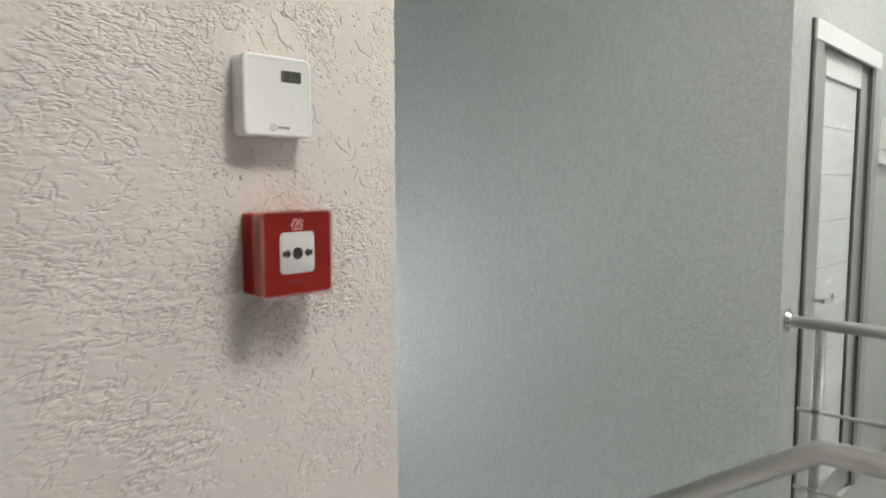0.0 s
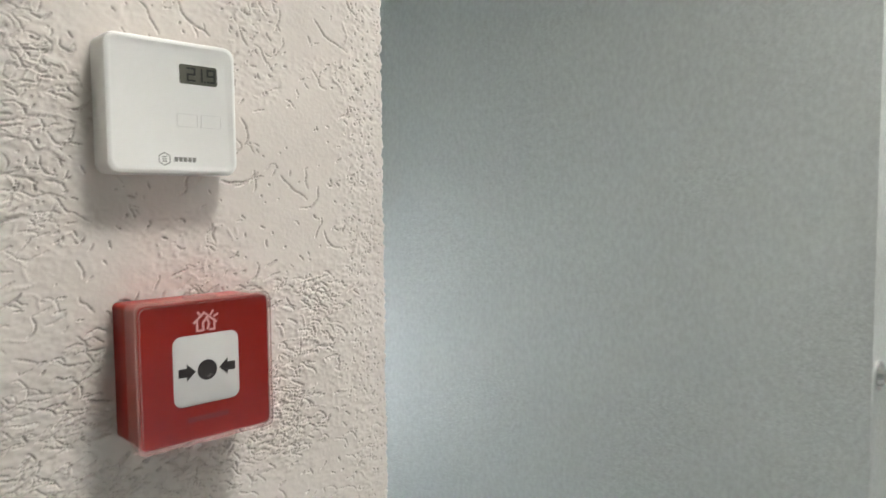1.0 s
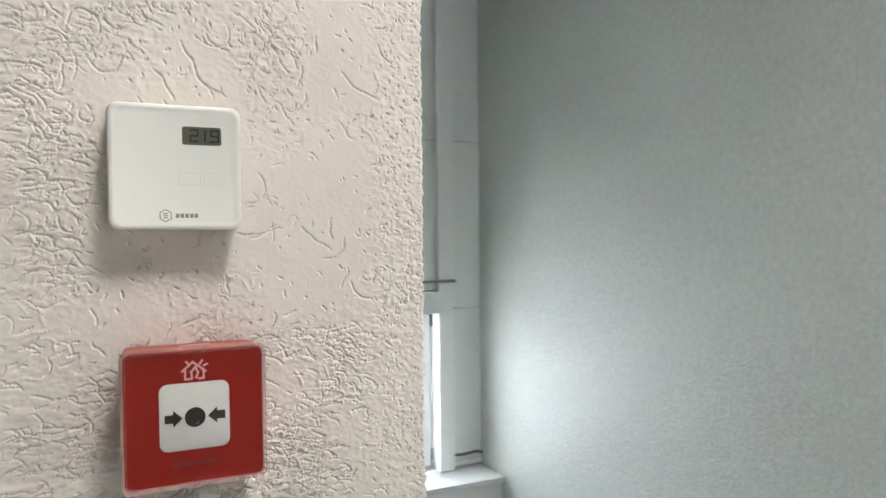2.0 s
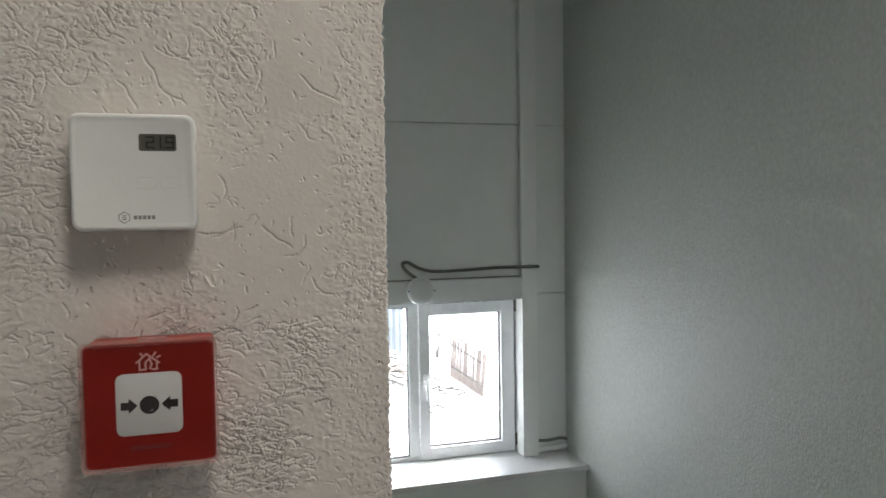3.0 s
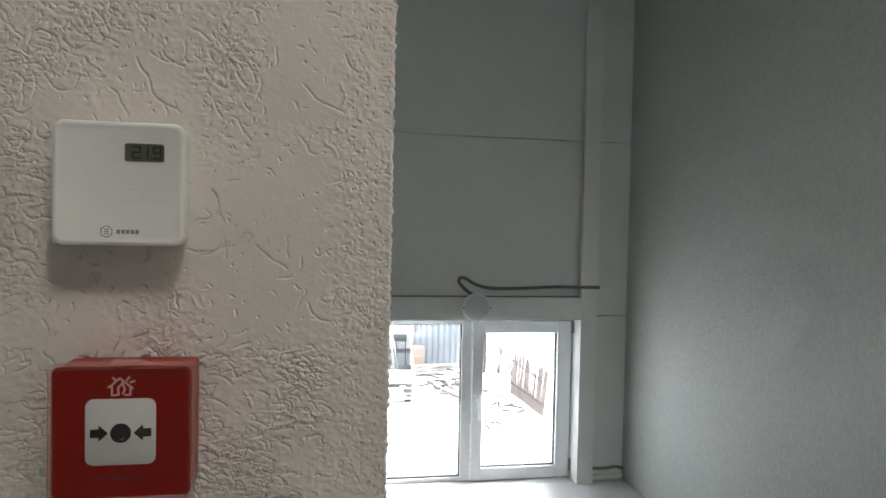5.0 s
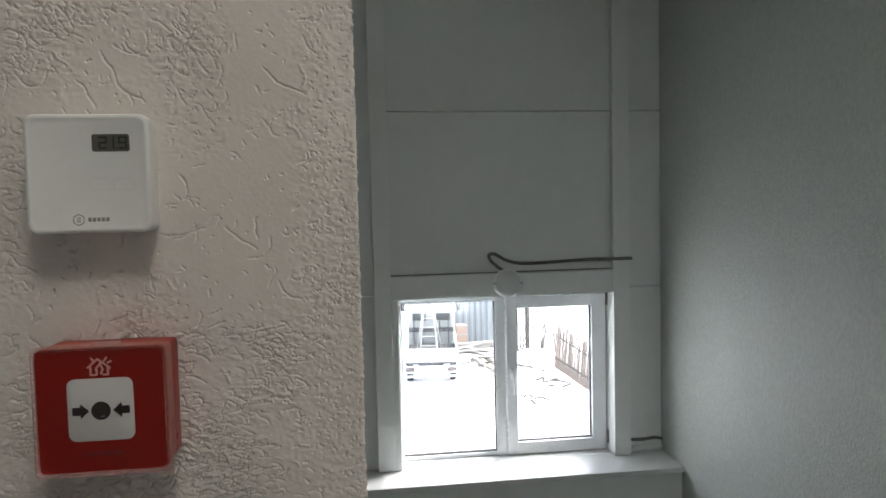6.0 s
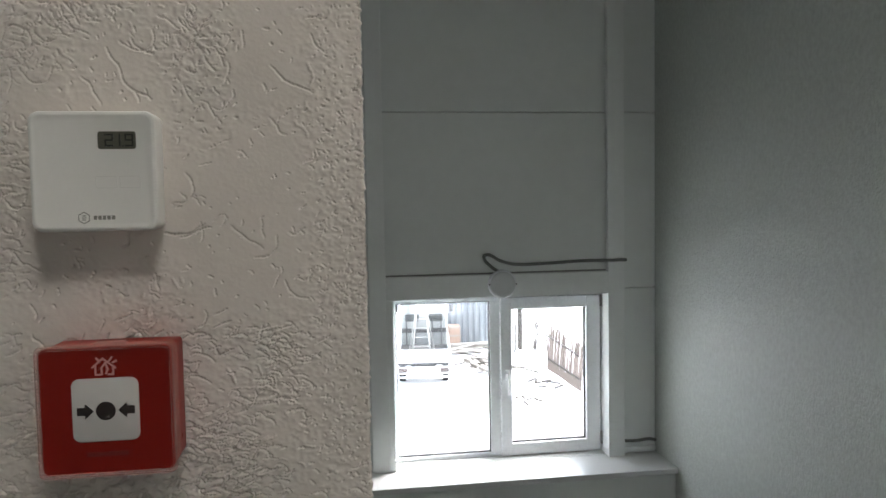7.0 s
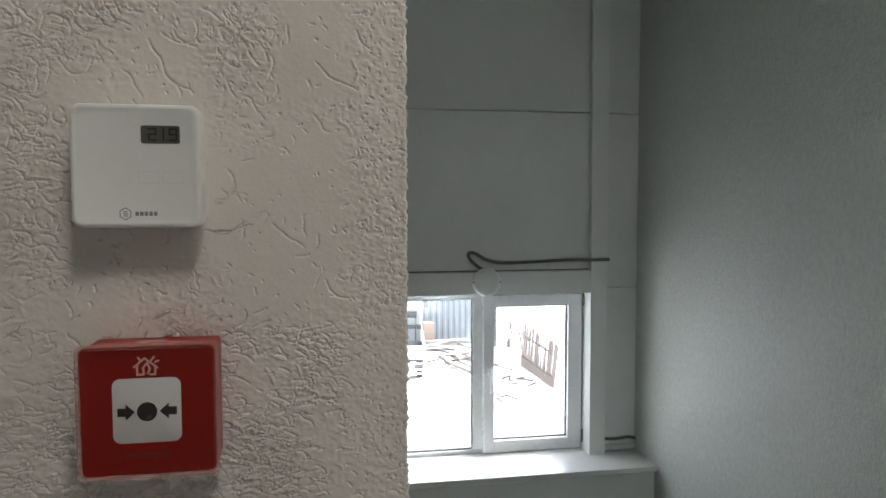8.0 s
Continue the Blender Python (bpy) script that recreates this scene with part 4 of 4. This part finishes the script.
def timber(at, length, w, h, yaw, tilt, mat=RAW_WOOD, group="loose timber"):
    m = Matrix.Translation(at) @ pose(0, 0, 0, 0, tilt, yaw)
    bm = boxed(-length / 2, length / 2, -w / 2, w / 2, 0, h, 0.004, 1)
    bmesh.ops.transform(bm, matrix=m, verts=bm.verts)
    tagged(put("timber_plank", bm, mat), "weathered timber plank lying in the snow", "plank", group)


for k in range(7):
    timber((5.1 + rng.uniform(-0.2, 0.2), 26.3 + rng.uniform(-0.3, 0.3), GROUND + 0.06 + 0.055 * k), rng.uniform(1.1, 1.7), 0.16, 0.05, rng.uniform(-8, 8), rng.uniform(-1, 1))
for k in range(16):
    u = k / 15
    timber((4.75 + 0.75 * u + rng.uniform(-0.35, 0.35), 25.4 - 3.6 * u + rng.uniform(-0.3, 0.3), GROUND + 0.08 + rng.uniform(0, 0.5)), rng.uniform(0.8, 1.9), 0.11, 0.035, rng.uniform(-70, 60), rng.uniform(-14, 14),
           OLD_WOOD if k % 2 else RAW_WOOD)
for k in range(9):
    timber((rng.uniform(6.1, 6.8), rng.uniform(20.2, 21.4), GROUND + 0.03), rng.uniform(0.12, 0.38), 0.06, 0.045, rng.uniform(-80, 80), rng.uniform(-8, 12), OLD_WOOD)
for k in range(6):
    timber((rng.uniform(5.1, 5.8), rng.uniform(18.8, 19.6), GROUND + 0.03), rng.uniform(0.12, 0.32), 0.06, 0.045, rng.uniform(-80, 80), rng.uniform(-8, 12), OLD_WOOD)

# two wooden pallets leaning by the timber


def pallet(at, yaw, tilt):
    ob = thing("wooden_pallet", at, "weathered wooden pallet in the snow", "pallet", "pallets by the truck")
    ob.matrix_basis = Matrix.Translation(at) @ pose(0, 0, 0, tilt, 0, yaw)
    for k in range(3):
        part("beam", boxed(-0.6, 0.6, -0.4 + 0.36 * k, -0.32 + 0.36 * k, 0, 0.09), RAW_WOOD, ob, local=True)
    for k in range(7):
        part("slat", boxed(-0.6 + 0.18 * k, -0.48 + 0.18 * k, -0.4, 0.4, 0.091, 0.112), OLD_WOOD if k % 3 == 0 else RAW_WOOD, ob, local=True)


pallet((4.95, 23.6, GROUND + 0.12), 35, 22)
pallet((5.15, 22.6, GROUND + 0.10), 60, 18)
pallet((5.45, 24.6, GROUND + 0.02), 20, 4)

# leaning picket fence
picket = thing("picket_fence", (7.3, 21.5, GROUND), "brown weathered picket fence leaning in the snow", "fence")
for k in range(27):
    u = k / 23.5
    x, y = 7.17 + 0.12 * u, 23.1 - 2.8 * u
    h = 1.50 - 0.12 * u + rng.uniform(-0.09, 0.09)
    lean = rng.uniform(-0.05, 0.05)
    bm = boxed(-0.014, 0.014, -0.030, 0.030, -0.05, h, 0.004, 1)
    bmesh.ops.transform(bm, matrix=Matrix.Translation((x, y, GROUND)) @ pose(0, 0, 0, 2 + 60 * lean, 4, 7), verts=bm.verts)
    part("picket", bm, PICKET_WOOD, picket)
for z in (0.35, 1.15):
    part("rail", rod(bmesh.new(), (7.18, 23.15, GROUND + z), (7.30, 20.0, GROUND + 0.90 * z), 0.03, 8), OLD_WOOD, picket)

# gate post with bare bushes
gate = thing("wooden_gate_post", (6.95, 26.4, GROUND), "weathered wooden gate post with narrow boards", "gate post")
part("post", boxed(6.97, 7.11, 26.3, 26.42, GROUND - 0.1, GROUND + 2.2, 0.01), OLD_WOOD, gate)
for k in range(4):
    part("board", boxed(6.60 + k * 0.11, 6.66 + k * 0.11, 26.36, 26.39, GROUND - 0.05, GROUND + 1.6 + 0.12 * (k % 2), 0.004, 1), OLD_WOOD, gate)


def bush(at, height, count, seed):
    """A leafless bush: forked, tapering twigs."""
    r2 = random.Random(seed)
    bm = bmesh.new()
    for _ in range(count):
        a, out = r2.uniform(0, math.tau), r2.uniform(0.1, 0.45)
        p0 = Vector(at) + Vector((0.08 * math.cos(a), 0.08 * math.sin(a), -0.02))
        p1 = p0 + Vector((out * 0.5 * math.cos(a), out * 0.5 * math.sin(a), height * r2.uniform(0.4, 0.6)))
        p2 = p1 + Vector((out * 0.6 * math.cos(a + 0.6), out * 0.6 * math.sin(a + 0.6), height * r2.uniform(0.2, 0.45)))
        rod(bm, p0, p1, 0.020, 5, 0.013)
        rod(bm, p1, p2, 0.016, 5, 0.007)
        for s in (-1, 1):
            rod(bm, p1, p1 + Vector((0.22 * math.cos(a + s), 0.22 * math.sin(a + s), r2.uniform(0.1, 0.4))), 0.012, 5, 0.006)
    tagged(put("bare_bush", bm, OLD_WOOD), "leafless brown bush in the snow", "bush", "bare bushes")


bush((7.55, 26.2, GROUND), 1.6, 12, 1)
bush((7.95, 25.6, GROUND), 1.0, 8, 3)
bush((6.55, 25.8, GROUND), 1.3, 9, 2)

# ---- floor tiles of the landing by the door, and of the landing before the plastered wall ----
floor_door = tagged(put("floor", boxed(X_RIGHT + 0.001, 4.999, -3.379, Y_DOOR - 0.001, -0.0115, -0.004), CONCRETE), "grey tiled landing floor", "floor", kind="structure")
floor_main = tagged(put("floor", boxed(-2.999, 0.869, -3.379, -0.401, -0.0115, -0.004), CONCRETE), "grey tiled landing floor", "floor", kind="structure")
tile_mesh = None
SIZE = 0.4
for ground_floor, x0, x1 in ((floor_door, X_RIGHT + 0.003, 4.99), (floor_main, 0.867 - SIZE * 9, 0.867)):
    for i in range(int((x1 - x0) / SIZE)):
        for j in range(7):
            if tile_mesh is None:
                first = put("tile", boxed(0.0015, SIZE - 0.0015, 0.0015, SIZE - 0.0015, -0.0035, 0, 0.001, 1), TILE)
                tile_mesh, ob = first.data, first
            else:
                ob = new("tile", tile_mesh)
            ob.location = (x0 + i * SIZE, (Y_DOOR if ground_floor is floor_door else -0.401) - 0.003 - (j + 1) * SIZE, 0)
            ob.parent = ground_floor
